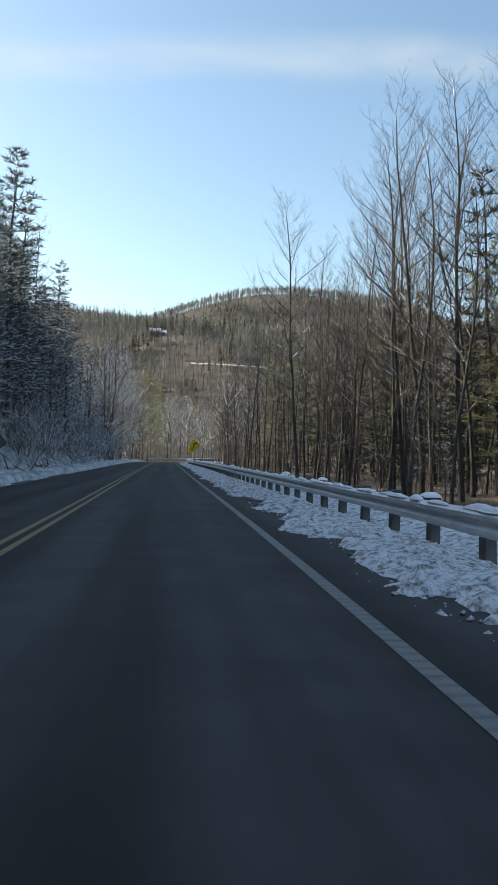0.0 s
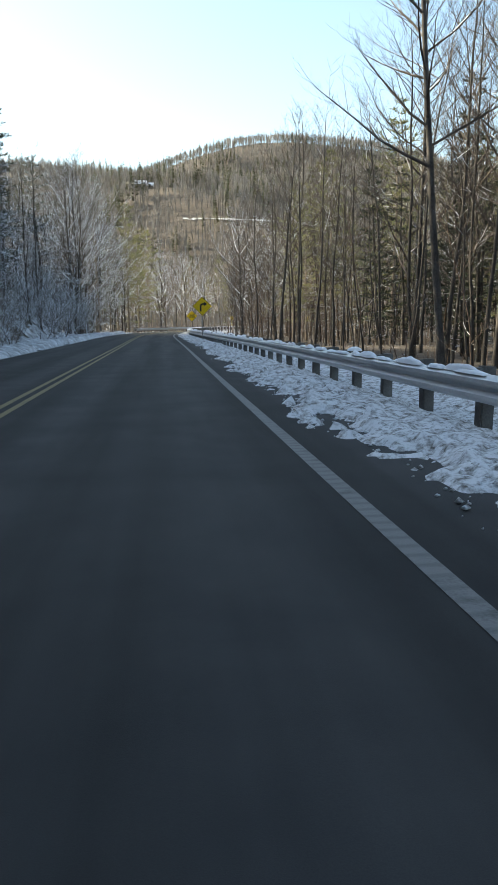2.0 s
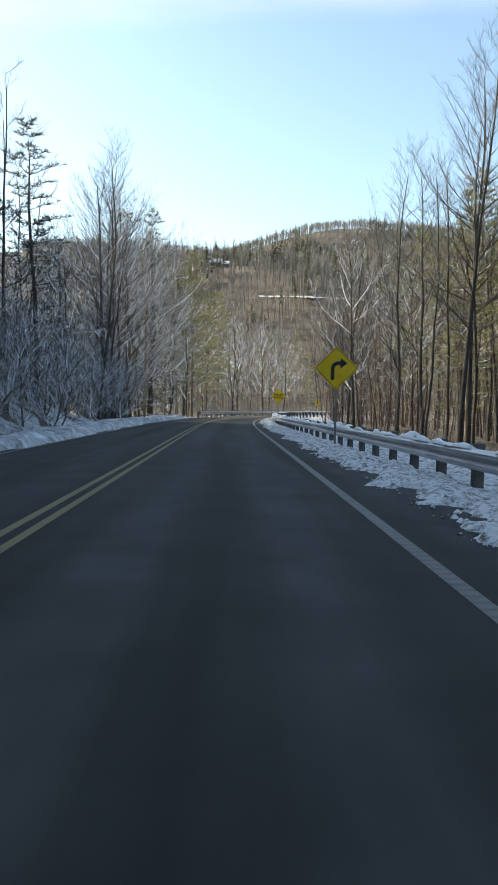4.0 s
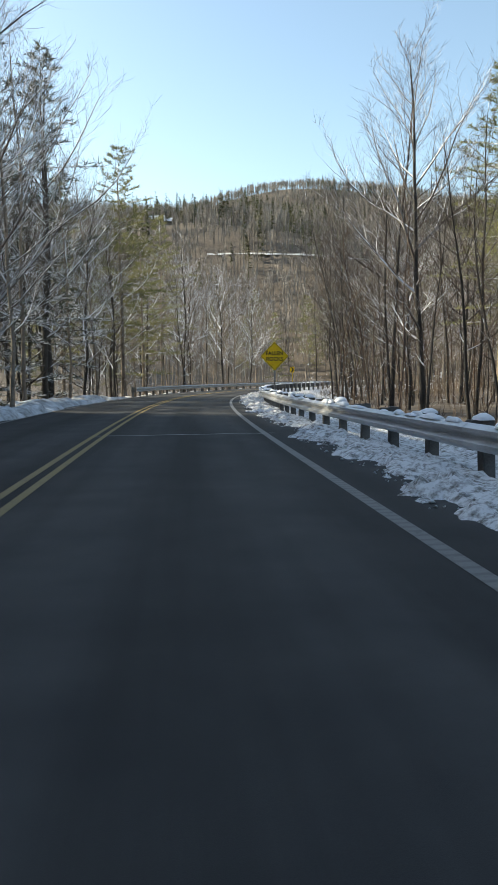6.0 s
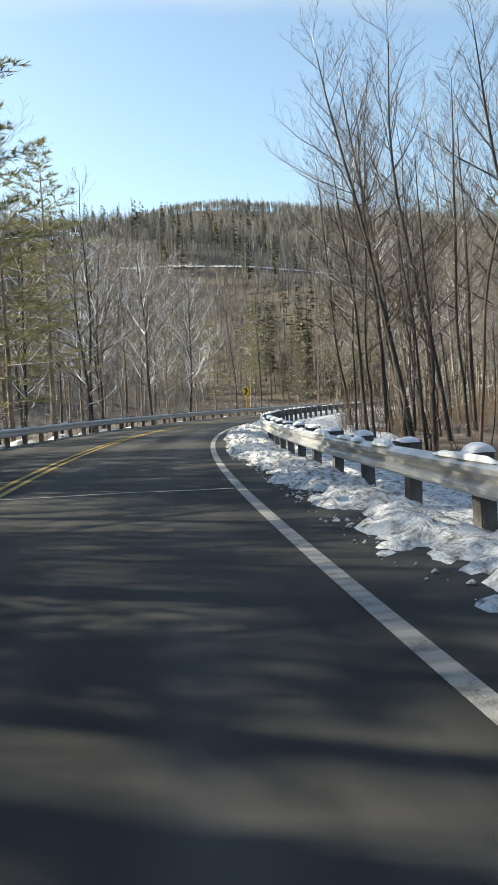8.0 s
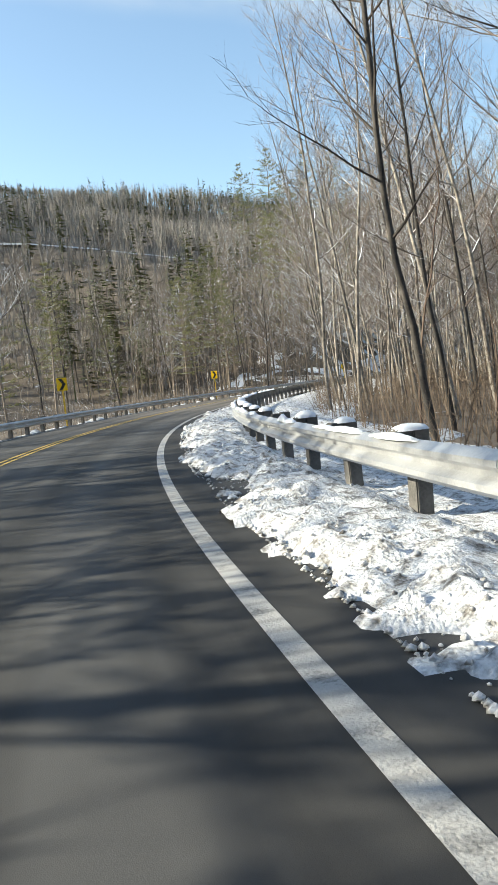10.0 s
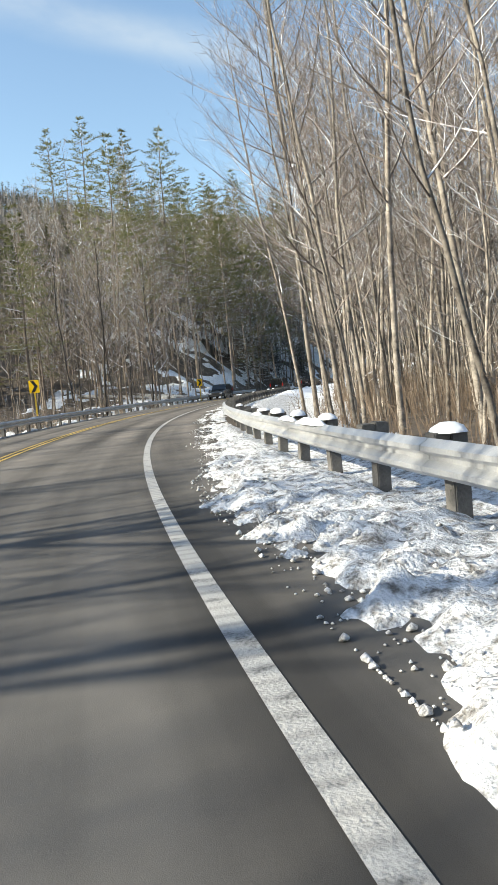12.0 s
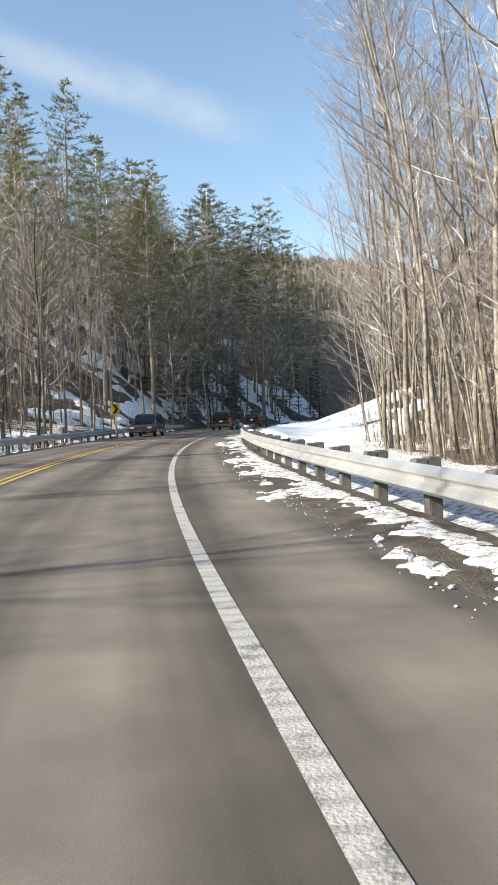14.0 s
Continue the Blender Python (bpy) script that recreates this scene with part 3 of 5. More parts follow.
cv, cf = [], []
CLODS = 11000
cs = np.where(np.arange(CLODS) < 6000, rng.uniform(-4, 262, CLODS), rng.uniform(125, 205, CLODS))
late = smooth(176, 200, cs)
cu = 0.62 - 0.28 * smooth(100, 140, cs) + 1.02 * late + 0.5 * (grain_noise(cs, cs * 0 + 3, 1.7) - 0.5) + rng.gamma(2.0, 0.27, CLODS) - 0.12
cu = np.clip(cu, 0.42, np.interp(cs, RAIL_S, RAIL_U) + 0.1)
cz = np.maximum(verge_right(cs, cu), np.where(cu < 0.95 + 0.8 * late, 0.0, -0.3))
for s, u, z, f in zip(cs, cu, cz, late):
    r = (0.009 + 0.03 * rng.rand() ** 4) * (1 - 0.2 * f)
    lump(cv, cf, road(s, u, z + r * 0.3), r, rng)
clods = new("snow_clods", mesh_of("snow_clods", cv, cf, M_DIRTY, True))
tagged(clods, label="broken clods of dirty snow thrown up by the plough", category="snow", kind="stuff")

# wet gravel and grit between the asphalt and the thawing snow
grit = strip("gravel_strip", np.arange(183, 270, 0.2), np.arange(1.3, 2.7, 0.09),
             lambda S, U: -0.3 * (1 - smooth(190, 200, S)) + 0.006 + 0.03 * grain_noise(S, U, 0.15) ** 2 - 0.09 * smooth(0.0, 0.25, (1.6 + 0.55 * (grain_noise(S * 0.6, U * 0 + 5, 1.1) - 0.5)) - U), M_GRAVEL)
tagged(grit, label="wet brown gravel and grit along the thawed shoulder", category="gravel", kind="structure")

# thin pale streaks across the lane
for s0, u0, u1, tilt in ((103.3, -LANE - 0.1, 0.2, 0.0), (127.5, -6.8, -0.1, -0.7)):
    vs = []
    for i in range(15):
        u = u0 + (u1 - u0) * i / 14
        k = s0 + tilt * i / 14 + 0.05 * math.sin(i * 1.3)
        vs += [road(k, u, 0.0165), road(k + 0.07 + 0.02 * math.sin(i * 2.1), u, 0.0165)]
    ob = new("salt_streak", mesh_of("salt_streak", vs, [(2 * i, 2 * i + 2, 2 * i + 3, 2 * i + 1) for i in range(14)], M_SALT))
    tagged(ob, label="pale brine streak across the asphalt", category="road marking", kind="structure")

# ---- guardrails ----
W_BEAM = [(0.0, 0.282), (0.035, 0.305), (0.083, 0.335), (0.083, 0.378), (0.004, 0.422), (0.004, 0.458), (0.083, 0.502), (0.083, 0.545), (0.035, 0.575), (0.0, 0.598)]


def beam_mesh(s0, s1, ufun, side):
    """One panel of the corrugated beam; side is -1 where its face looks to smaller u."""
    prof = [(d, z) for d, z in W_BEAM] + [(d - 0.006, z) for d, z in reversed(W_BEAM)]
    n, verts, rows = len(prof), [], 7
    for i in range(rows):
        s = s0 + (s1 - s0) * i / (rows - 1)
        for d, z in prof:
            verts.append(road(s, ufun(s) + side * (0.0 + d), z))
    faces = [(i * n + j, i * n + (j + 1) % n, (i + 1) * n + (j + 1) % n, (i + 1) * n + j) for i in range(rows - 1) for j in range(n)]
    faces += [tuple(range(n)), tuple((rows - 1) * n + j for j in range(n))]
    return mesh_of("rail_panel", verts, faces, M_RAIL)


def post_mesh(h0, h1):
    """A timber post with a bevelled top."""
    bm = box_bm(-0.075, 0.075, -0.1, 0.1, h0, h1, 0.012)
    me = bpy.data.meshes.new("post")
    bm.to_mesh(me)
    bm.free()
    me.materials.append(M_POST)
    return me


def block_mesh():
    bm = box_bm(-0.07, 0.07, -0.1, 0.1, 0.27, 0.63, 0.01)
    me = bpy.data.meshes.new("blockout")
    bm.to_mesh(me)
    bm.free()
    me.materials.append(M_POST)
    return me


POST, BLOCK = post_mesh(-1.1, 0.645), block_mesh()


def guardrail(s0, s1, ufun, side, label):
    g = thing("guardrail", Matrix.Identity(4), label=label, category="guardrail")
    pitch = 1.905
    n = int((s1 - s0) / pitch)
    for i in range(n + 1):
        s = s0 + i * pitch
        a = heading(s)
        rot = Matrix.Rotation(a, 4, "Z")
        p = new("post", POST)
        lean = Matrix.Rotation(radians(random.uniform(-2, 2)), 4, "X") @ Matrix.Rotation(radians(random.uniform(-2, 2)), 4, "Y")
        p.parent = g
        p.matrix_local = Matrix.Translation(road(s, ufun(s) - side * 0.26)) @ rot @ lean
        b = new("blockout", BLOCK)
        b.parent = p
        b.matrix_local = Matrix.Translation((side * 0.15, 0, 0))
    k = 0
    while s0 + k * 2 * pitch < s1 - 1:
        part("rail_panel", beam_mesh(s0 + k * 2 * pitch - 0.08, s0 + (k + 1) * 2 * pitch + 0.08, lambda s: ufun(s) + side * 0.006 * (k % 2), side), M_RAIL, g)
        k += 1
    return g


guardrail(-14.0, 262.0, lambda s: float(rail_u(s)) - 0.26, -1, "galvanised steel guardrail on dark posts beside the shoulder")
guardrail(141.0, 281.0, lambda s: LEFT - 0.55, 1, "galvanised steel guardrail round the outside of the bend")

# snow lying on the rail and on the post tops
sv, sf = [], []
srs = np.random.RandomState(5)


def cap(p, length, width, tall, a):
    """A rounded loaf of snow on a post or along the rail."""
    b, m, n = len(sv), 7, 6
    ca, sn = math.cos(a), math.sin(a)
    for i in range(m):
        t = i / (m - 1)
        k = math.sin(math.pi * (0.025 + 0.95 * t)) ** 0.5 * srs.uniform(0.85, 1.15)
        for j in range(n):
            q = math.pi * j / (n - 1)
            x, y, z = -math.cos(q) * width / 2 * (0.6 + 0.4 * k), (t - 0.5) * length, math.sin(q) * tall * k
            sv.append((p[0] + ca * x - sn * y, p[1] + sn * x + ca * y, p[2] + z))
    for i in range(m - 1):
        for j in range(n - 1):
            c = b + i * n + j
            sf.append((c, c + n, c + n + 1, c + 1))
    sf.append(tuple(b + j for j in range(n)))
    sf.append(tuple(b + (m - 1) * n + j for j in reversed(range(n))))


for i in range(int(276 / 1.905)):
    s = -14 + i * 1.905
    a = heading(s)
    many = 0.3 if s < 95 else 0.8 if s < 190 else 0.12
    if srs.rand() < many:
        cap(road(s, float(rail_u(s)) - 0.05, 0.622), srs.uniform(0.28, 0.42), srs.uniform(0.22, 0.30), srs.uniform(0.05, 0.11), a)
    for k in range(3):
        if srs.rand() < (0.75 if s < 115 else 0.35 if s < 190 else 0.0):
            cap(road(s + srs.uniform(0, 1.9), float(rail_u(s)) - 0.27, 0.585), srs.uniform(0.3, 1.3), srs.uniform(0.07, 0.16), srs.uniform(0.03, 0.10), a)
for i in range(16):
    s = 141 + i * 7.7 + srs.uniform(0, 4)
    cap(road(s, LEFT - 0.6, 0.59), srs.uniform(0.4, 1.2), 0.09, srs.uniform(0.02, 0.04), heading(s))
caps = new("snow_caps", mesh_of("snow_caps", sv, sf, M_SNOW, True))
tagged(caps, label="loaves of fresh snow on the guardrail and post tops", category="snow", kind="stuff")


# ---- signs ----
def plate(pts, y0, y1):
    """A flat plate in the x, z plane from an outline."""
    n = len(pts)
    verts = [(x, y0, z) for x, z in pts] + [(x, y1, z) for x, z in pts]
    return verts, [tuple(range(n)), tuple(range(2 * n - 1, n - 1, -1))] + [(i, n + i, n + (i + 1) % n, (i + 1) % n) for i in range(n)]


def rounded(corners, r, seg=4):
    out, n = [], len(corners)
    for i in range(n):
        p, q, t = Vector(corners[i - 1]), Vector(corners[i]), Vector(corners[(i + 1) % n])
        a, b = q + (p - q).normalized() * r, q + (t - q).normalized() * r
        for k in range(seg + 1):
            w = k / seg
            out.append(tuple(a * (1 - w) ** 2 + q * 2 * w * (1 - w) + b * w ** 2))
    return out


def ring(outer, inner, y):
    n = len(outer)
    verts = [(x, y, z) for x, z in outer] + [(x, y, z) for x, z in inner]
    return verts, [(i, (i + 1) % n, n + (i + 1) % n, n + i) for i in range(n)]


def lettering(text, size, m):
    cu = bpy.data.curves.new("lettering", "FONT")
    cu.body, cu.size, cu.align_x, cu.align_y = text, size, "CENTER", "CENTER"
    cu.offset, cu.space_line = 0.006, 1.0
    cu.extrude = 0.001
    tmp = new("lettering", cu)
    bpy.context.view_layer.update()
    me = bpy.data.meshes.new_from_object(tmp.evaluated_get(bpy.context.evaluated_depsgraph_get()))
    bpy.data.objects.remove(tmp)
    me.transform(m)
    me.materials.clear()
    me.materials.append(M_BLACK)
    return me


def diamond_sign(where, turn, face, label, centre=2.1):
    g = thing("warning_sign", Matrix.Translation(where) @ Matrix.Rotation(turn, 4, "Z"), label=label, category="road sign")
    h, c = 0.645, centre - where.z
    dia = [(0, -h), (h, 0), (0, h), (-h, 0)]

    def shift(pts):
        return [(x, z + c) for x, z in pts]

    v, f = plate(shift(rounded(dia, 0.06)), -0.004, 0.004)
    pl = part("sign_plate", mesh_of("sign_plate", v, f, M_SIGN), None, g)
    v, f = ring(shift(rounded([(x * 0.955, z * 0.955) for x, z in dia], 0.055)), shift(rounded([(x * 0.915, z * 0.915) for x, z in dia], 0.05)), -0.0065)
    part("border", mesh_of("border", v, f, M_BLACK), None, pl, "black border line")
    up = Matrix.Translation((0, -0.0075, c)) @ Matrix.Rotation(radians(90), 4, "X")
    if face == "arrow":
        bend = []
        for k in range(9):
            q = radians(180 - 90 * k / 8)
            bend.append((math.cos(q), math.sin(q)))
        cx, cz, r0, r1 = 0.06, -0.02, 0.11, 0.22
        out = [(cx - r1, -0.34)] + [(cx + r1 * a, cz + r1 * b) for a, b in bend] + [(cx + 0.06, cz + r1)]
        head = [(cx + 0.06, cz + r1 + 0.10), (cx + 0.27, cz + (r0 + r1) / 2), (cx + 0.06, cz + r0 - 0.10)]
        back = [(cx + 0.06, cz + r0)] + [(cx + r0 * a, cz + r0 * b) for a, b in reversed(bend)] + [(cx - r0, -0.34)]
        v, f = plate(shift(out + head + back), -0.0085, -0.0065)
        part("arrow", mesh_of("arrow", v, f, M_BLACK), None, pl, "black curved arrow")
    else:
        for row, word in enumerate(face):
            part("lettering", lettering(word, 0.235, up @ Matrix.Translation((0, 0.125 - 0.25 * row, 0))), None, pl, "black painted words")
    part("sign_post", box_bm(-0.03, 0.03, 0.006, 0.05, -0.4, c + 0.3, 0.006), M_STEELPOST, g, "dull steel channel post")
    return g


p1 = spot(80.2, 2.9)
p1.x, p1.y = 0.75, 80.2
p1.z = -0.3
diamond_sign(p1, radians(-4), "arrow", "yellow diamond warning sign with a black right-turn arrow", 2.33)
diamond_sign(Vector((1.32, 121.2, -0.3)), radians(5), ("FALLEN", "ROCKS"), "yellow diamond warning sign for rock fall, behind the guardrail", 2.12)


def chevron_sign(where, turn, centre):
    g = thing("chevron_sign", Matrix.Translation(where) @ Matrix.Rotation(turn, 4, "Z"),
              label="yellow chevron sign on a post outside the bend", category="road sign", group="chevrons round the bend")
    c = centre - where.z
    v, f = plate(rounded([(-0.3, c - 0.38), (0.3, c - 0.38), (0.3, c + 0.38), (-0.3, c + 0.38)], 0.04), -0.004, 0.004)
    pl = part("sign_plate", mesh_of("sign_plate", v, f, M_SIGN), None, g)
    v, f = plate([(-0.2, c - 0.34), (0.0, c - 0.34), (0.22, c), (0.0, c + 0.34), (-0.2, c + 0.34), (0.02, c)], -0.0085, -0.0065)
    part("chevron", mesh_of("chevron", v, f, M_BLACK), None, pl, "black chevron pointing right")
    part("sign_post", box_bm(-0.045, 0.045, 0.006, 0.07, -0.6, c + 0.3, 0.006), M_SIGNPOST, g, "yellow painted timber post")
    return g


chevron_sign(Vector((11.9, 190.0, -0.8)), radians(-22), 2.25)
chevron_sign(Vector((32.9, 214.6, -0.6)), radians(-38), 2.35)
chevron_sign(Vector((64.7, 238.5, -0.5)), radians(-48), 2.05)


# ---- trees ----
def tube(V, F, pts, rad, sides, close=True):
    """A tapered tube along points; a radius of nought closes it to a tip."""
    first, k = len(V), len(pts)
    d = (pts[-1] - pts[0]).normalized()
    side = d.cross(Vector((0.31, 0.52, 0.79)))
    if side.length < 0.05:
        side = d.cross(Vector((1, 0, 0)))
    side.normalize()
    other = d.cross(side)
    ring_at = []
    for p, r in zip(pts, rad):
        if r <= 0:
            ring_at.append([len(V)])
            V.append(tuple(p))
        else:
            ring_at.append(list(range(len(V), len(V) + sides)))
            for j in range(sides):
                q = 2 * math.pi * j / sides
                V.append(tuple(p + side * (r * math.cos(q)) + other * (r * math.sin(q))))
    for a, b in zip(ring_at, ring_at[1:]):
        for j in range(sides):
            if len(b) == 1:
                F.append((a[j], a[(j + 1) % sides], b[0]))
            else:
                F.append((a[j], a[(j + 1) % sides], b[(j + 1) % sides], b[j]))


def limb(start, way, length, n, rs, lift, wobble):
    pts, d = [start], way.normalized()
    for i in range(n):
        d = (d + Vector((rs.uniform(-wobble, wobble), rs.uniform(-wobble, wobble), lift + rs.uniform(-wobble, wobble) * 0.5))).normalized()
        pts.append(pts[-1] + d * (length / n))
    return pts


def bare_tree(seed, tall, girth, first, limbs, spread, mats, twigs=9, lean=(0, 0), fork=False, wide=0.0065, stout=1.0):
    """A leafless tree: a wandering trunk, limbs that curve upward, side branches and bent twigs. Returns the meshes of trunk and crown."""
    rs = np.random.RandomState(seed)
    V, F = [], []
    n = 12
    pts, x, y = [Vector((0, 0, -0.5))], 0.0, 0.0
    dx = dy = 0.0
    for i in range(1, n + 1):
        dx, dy = dx * 0.72 + rs.uniform(-0.11, 0.11), dy * 0.72 + rs.uniform(-0.11, 0.11)
        x += dx + lean[0] * tall / n
        y += dy + lean[1] * tall / n
        pts.append(Vector((x, y, tall * i / n)))
    rad = [girth * (1.3 if i == 0 else (1 - i / n) ** 0.8 * rs.uniform(0.93, 1.07)) + (0.01 if i < n else 0) for i in range(n)] + [0]
    tube(V, F, pts, rad, 7)
    trunk = mesh_of("trunk", V, F, mats[0], True)
    V, F = [], []
    rich = twigs > 5

    def at(t):
        k = min(int(t * n), n - 1)
        return pts[k].lerp(pts[k + 1], t * n - k), max(girth * (1 - t) ** 0.8, 0.016)

    def twig(p, way, ln, w):
        """A thin bent shoot, two blades deep on the larger trees."""
        side = way.cross(Vector((rs.uniform(-1, 1), rs.uniform(-1, 1), rs.uniform(-0.4, 0.6)))).normalized() * w
        side *= 0.62
        o = len(V)
        if rich:
            mid = p + way * (ln * 0.5)
            tip = mid + (way + Vector((rs.uniform(-0.4, 0.4), rs.uniform(-0.4, 0.4), rs.uniform(-0.1, 0.45)))).normalized() * (ln * 0.5)
            V.extend([tuple(p - side), tuple(p + side), tuple(mid + side * 0.7), tuple(mid - side * 0.7), tuple(tip)])
            F.extend([(o, o + 1, o + 2, o + 3), (o + 3, o + 2, o + 4)])
        else:
            V.extend([tuple(p - side), tuple(p + side), tuple(p + way * ln + Vector((0, 0, ln * 0.1)))])
            F.append((o, o + 1, o + 2))

    az = rs.uniform(0, 6.28)
    segs = 5 if rich else 4
    for i in range(limbs):
        t = first + (0.985 - first) * ((i + rs.rand() * 0.8) / limbs) ** 0.9
        p, r = at(t)
        az += 2.4 + rs.uniform(-0.6, 0.6)
        q = (t - first) / (1 - first)
        el = radians(rs.uniform(14, 40) + 26 * q)
        way = Vector((math.cos(az) * math.cos(el), math.sin(az) * math.cos(el), math.sin(el)))
        ln = tall * spread * (0.75 + 0.55 * math.sin(2.2 * min(q + 0.25, 1.0)) - 0.85 * q ** 1.6) * rs.uniform(0.55, 1.25)
        ln = max(ln, 0.5)
        if rs.rand() < 0.12 and q < 0.5:
            ln *= 0.3
        if fork and i == limbs // 4:
            ln, way = tall * 0.42, Vector((math.cos(az) * 0.45, math.sin(az) * 0.45, 0.9))
        b = limb(p, way, ln, segs, rs, 0.11, 0.2)
        r0 = min(r * 0.55, 0.012 + ln * 0.0095) * stout
        tube(V, F, b, [r0 * (1 - k / segs) ** 0.8 + (0.002 if k < segs else 0) for k in range(segs)] + [0], 4 if rich else 3)
        m = 4 + int(ln * (1.9 if rich else 1.3))
        flip = rs.choice((-1, 1))
        for j in range(m):
            q = 0.16 + 0.82 * (j + rs.rand() * 0.7) / m
            k = min(int(q * segs), segs - 1)
            s0 = b[k].lerp(b[k + 1], q * segs - k)
            d = (b[k + 1] - b[k]).normalized()
            flip = -flip
            out = d.cross(Vector((0, 0, 1)))
            out = (out.normalized() if out.length > 0.05 else Vector((1, 0, 0))) * flip
            w = (d * 0.72 + out * rs.uniform(0.35, 0.9) + Vector((rs.uniform(-0.3, 0.3), rs.uniform(-0.3, 0.3), rs.uniform(-0.15, 0.6)))).normalized()
            l2 = ln * (0.46 - 0.30 * q) * rs.uniform(0.5, 1.25) + 0.28
            c = limb(s0, w, l2, 2, rs, 0.1, 0.26)
            nc = len(c) - 1
            r2 = max(r0 * (1 - q) * 0.48, 0.007) * (1.0 if rich else 1.2)
            if rich:
                tube(V, F, c, [r2, r2 * 0.6, 0], 3)
            else:
                flat = d.cross(w).normalized() * r2
                o = len(V)
                V.extend([tuple(c[0] - flat), tuple(c[0] + flat), tuple(c[1] + flat * 0.7), tuple(c[1] - flat * 0.7), tuple(c[2])])
                F.extend([(o, o + 1, o + 2, o + 3), (o + 3, o + 2, o + 4)])
            side = 1
            for h in range(twigs):
                q2 = 0.15 + 0.85 * (h + rs.rand()) / twigs
                k2 = min(int(q2 * nc), nc - 1)
                s1 = c[k2].lerp(c[k2 + 1], min(q2 * nc - k2, 1.0))
                d2 = (c[k2 + 1] - c[k2]).normalized()
                side = -side
                o2 = d2.cross(Vector((rs.uniform(-0.6, 0.6), rs.uniform(-0.6, 0.6), 1))).normalized() * side
                w2 = (d2 * 0.7 + o2 * rs.uniform(0.35, 0.85) + Vector((0, 0, rs.uniform(-0.1, 0.5)))).normalized()
                twig(s1, w2, min(l2 * rs.uniform(0.16, 0.42) + 0.14, 0.9), wide)
    return trunk, mesh_of("crown", V, F, mats[1])


def pine_tree(seed, tall, girth, first, whorls, reach, mats, tuft=0.62, droop=-0.04, thick=10, density=3.0, blade=0.085):
    """A conifer: a trunk with tiers of level limbs, side shoots in flat sprays, and slender bundles of needles. Returns trunk and crown meshes."""
    rs = np.random.RandomState(seed)
    V, F = [], []
    pts = [Vector((rs.uniform(-0.1, 0.1) * (i > 0), rs.uniform(-0.1, 0.1) * (i > 0), -0.5 + (tall + 0.5) * i / 7)) for i in range(8)]
    tube(V, F, pts, [girth * 1.2 * (1 - i / 7) ** 0.9 + 0.015 for i in range(7)] + [0], 7)
    for k in range(14):
        # dead snags on the bare lower trunk
        z, az = tall * first * rs.uniform(0.3, 1.0), rs.uniform(0, 6.28)
        c = limb(Vector((0, 0, z)), Vector((math.cos(az), math.sin(az), rs.uniform(-0.15, 0.3))), rs.uniform(0.5, 1.9), 2, rs, -0.05, 0.2)
        tube(V, F, c, [0.02, 0.012, 0], 3)
    NV, NF = [], []

    def needles(c, d, length):
        for _ in range(thick):
            w2 = (d * 0.65 + Vector((rs.uniform(-1, 1), rs.uniform(-1, 1), rs.uniform(-0.25, 0.45)))).normalized()
            side = w2.cross(Vector((rs.uniform(-0.8, 0.8), rs.uniform(-0.8, 0.8), 1))).normalized() * (tuft * blade)
            base = c + d * (length * rs.uniform(0.0, 1.0))
            L = tuft * rs.uniform(0.55, 1.15)
            o = len(NV)
            NV.extend([tuple(base - side), tuple(base + side), tuple(base + w2 * L)])
            NF.append((o, o + 1, o + 2))

    for w in range(whorls):
        t = first + (0.985 - first) * (w + rs.uniform(-0.15, 0.15) * (w > 0)) / (whorls - 1)
        t = min(t, 0.99)
        z = tall * t
        q = (t - first) / (1 - first)
        shape = (1 - q) ** 0.6 * min(1, 0.5 + q * 2.6) * (0.82 + 0.26 * math.sin(w * 1.9 + seed))
        turn = rs.uniform(0, 6.28)
        many = rs.randint(4, 7)
        for b in range(many):
            az = turn + 6.283 * (b + rs.uniform(-0.3, 0.3)) / many
            ln = max(0.45, tall * reach * shape * rs.uniform(0.4, 1.2))
            way = Vector((math.cos(az), math.sin(az), 0.05 + 0.5 * q + rs.uniform(-0.1, 0.12)))
            lp = limb(Vector((0, 0, z + rs.uniform(-0.2, 0.2))), way, ln, 3, rs, droop + 0.02, 0.09)
            tube(V, F, [lp[0], lp[2], lp[3]], [0.010 + ln * 0.007, 0.009 + ln * 0.003, 0], 3)
            m = int(ln * density * 0.8) + 2
            flip = 1
            for j in range(m):
                u = 0.22 + 0.78 * (j + rs.rand() * 0.8) / m
                k = min(int(u * 3), 2)
                c = lp[k].lerp(lp[k + 1], min(u * 3 - k, 1.0))
                d = (lp[k + 1] - lp[k]).normalized()
                flip = -flip
                out = Vector((-d.y, d.x, 0)) * flip
                sh = (d * 0.75 + out * rs.uniform(0.3, 0.9) + Vector((0, 0, rs.uniform(-0.12, 0.22)))).normalized()
                needles(c, sh, ln * 0.3 * (1.1 - u) + 0.15)
    return mesh_of("trunk", V, F, mats[0], True), mesh_of("crown", NV, NF, mats[1])


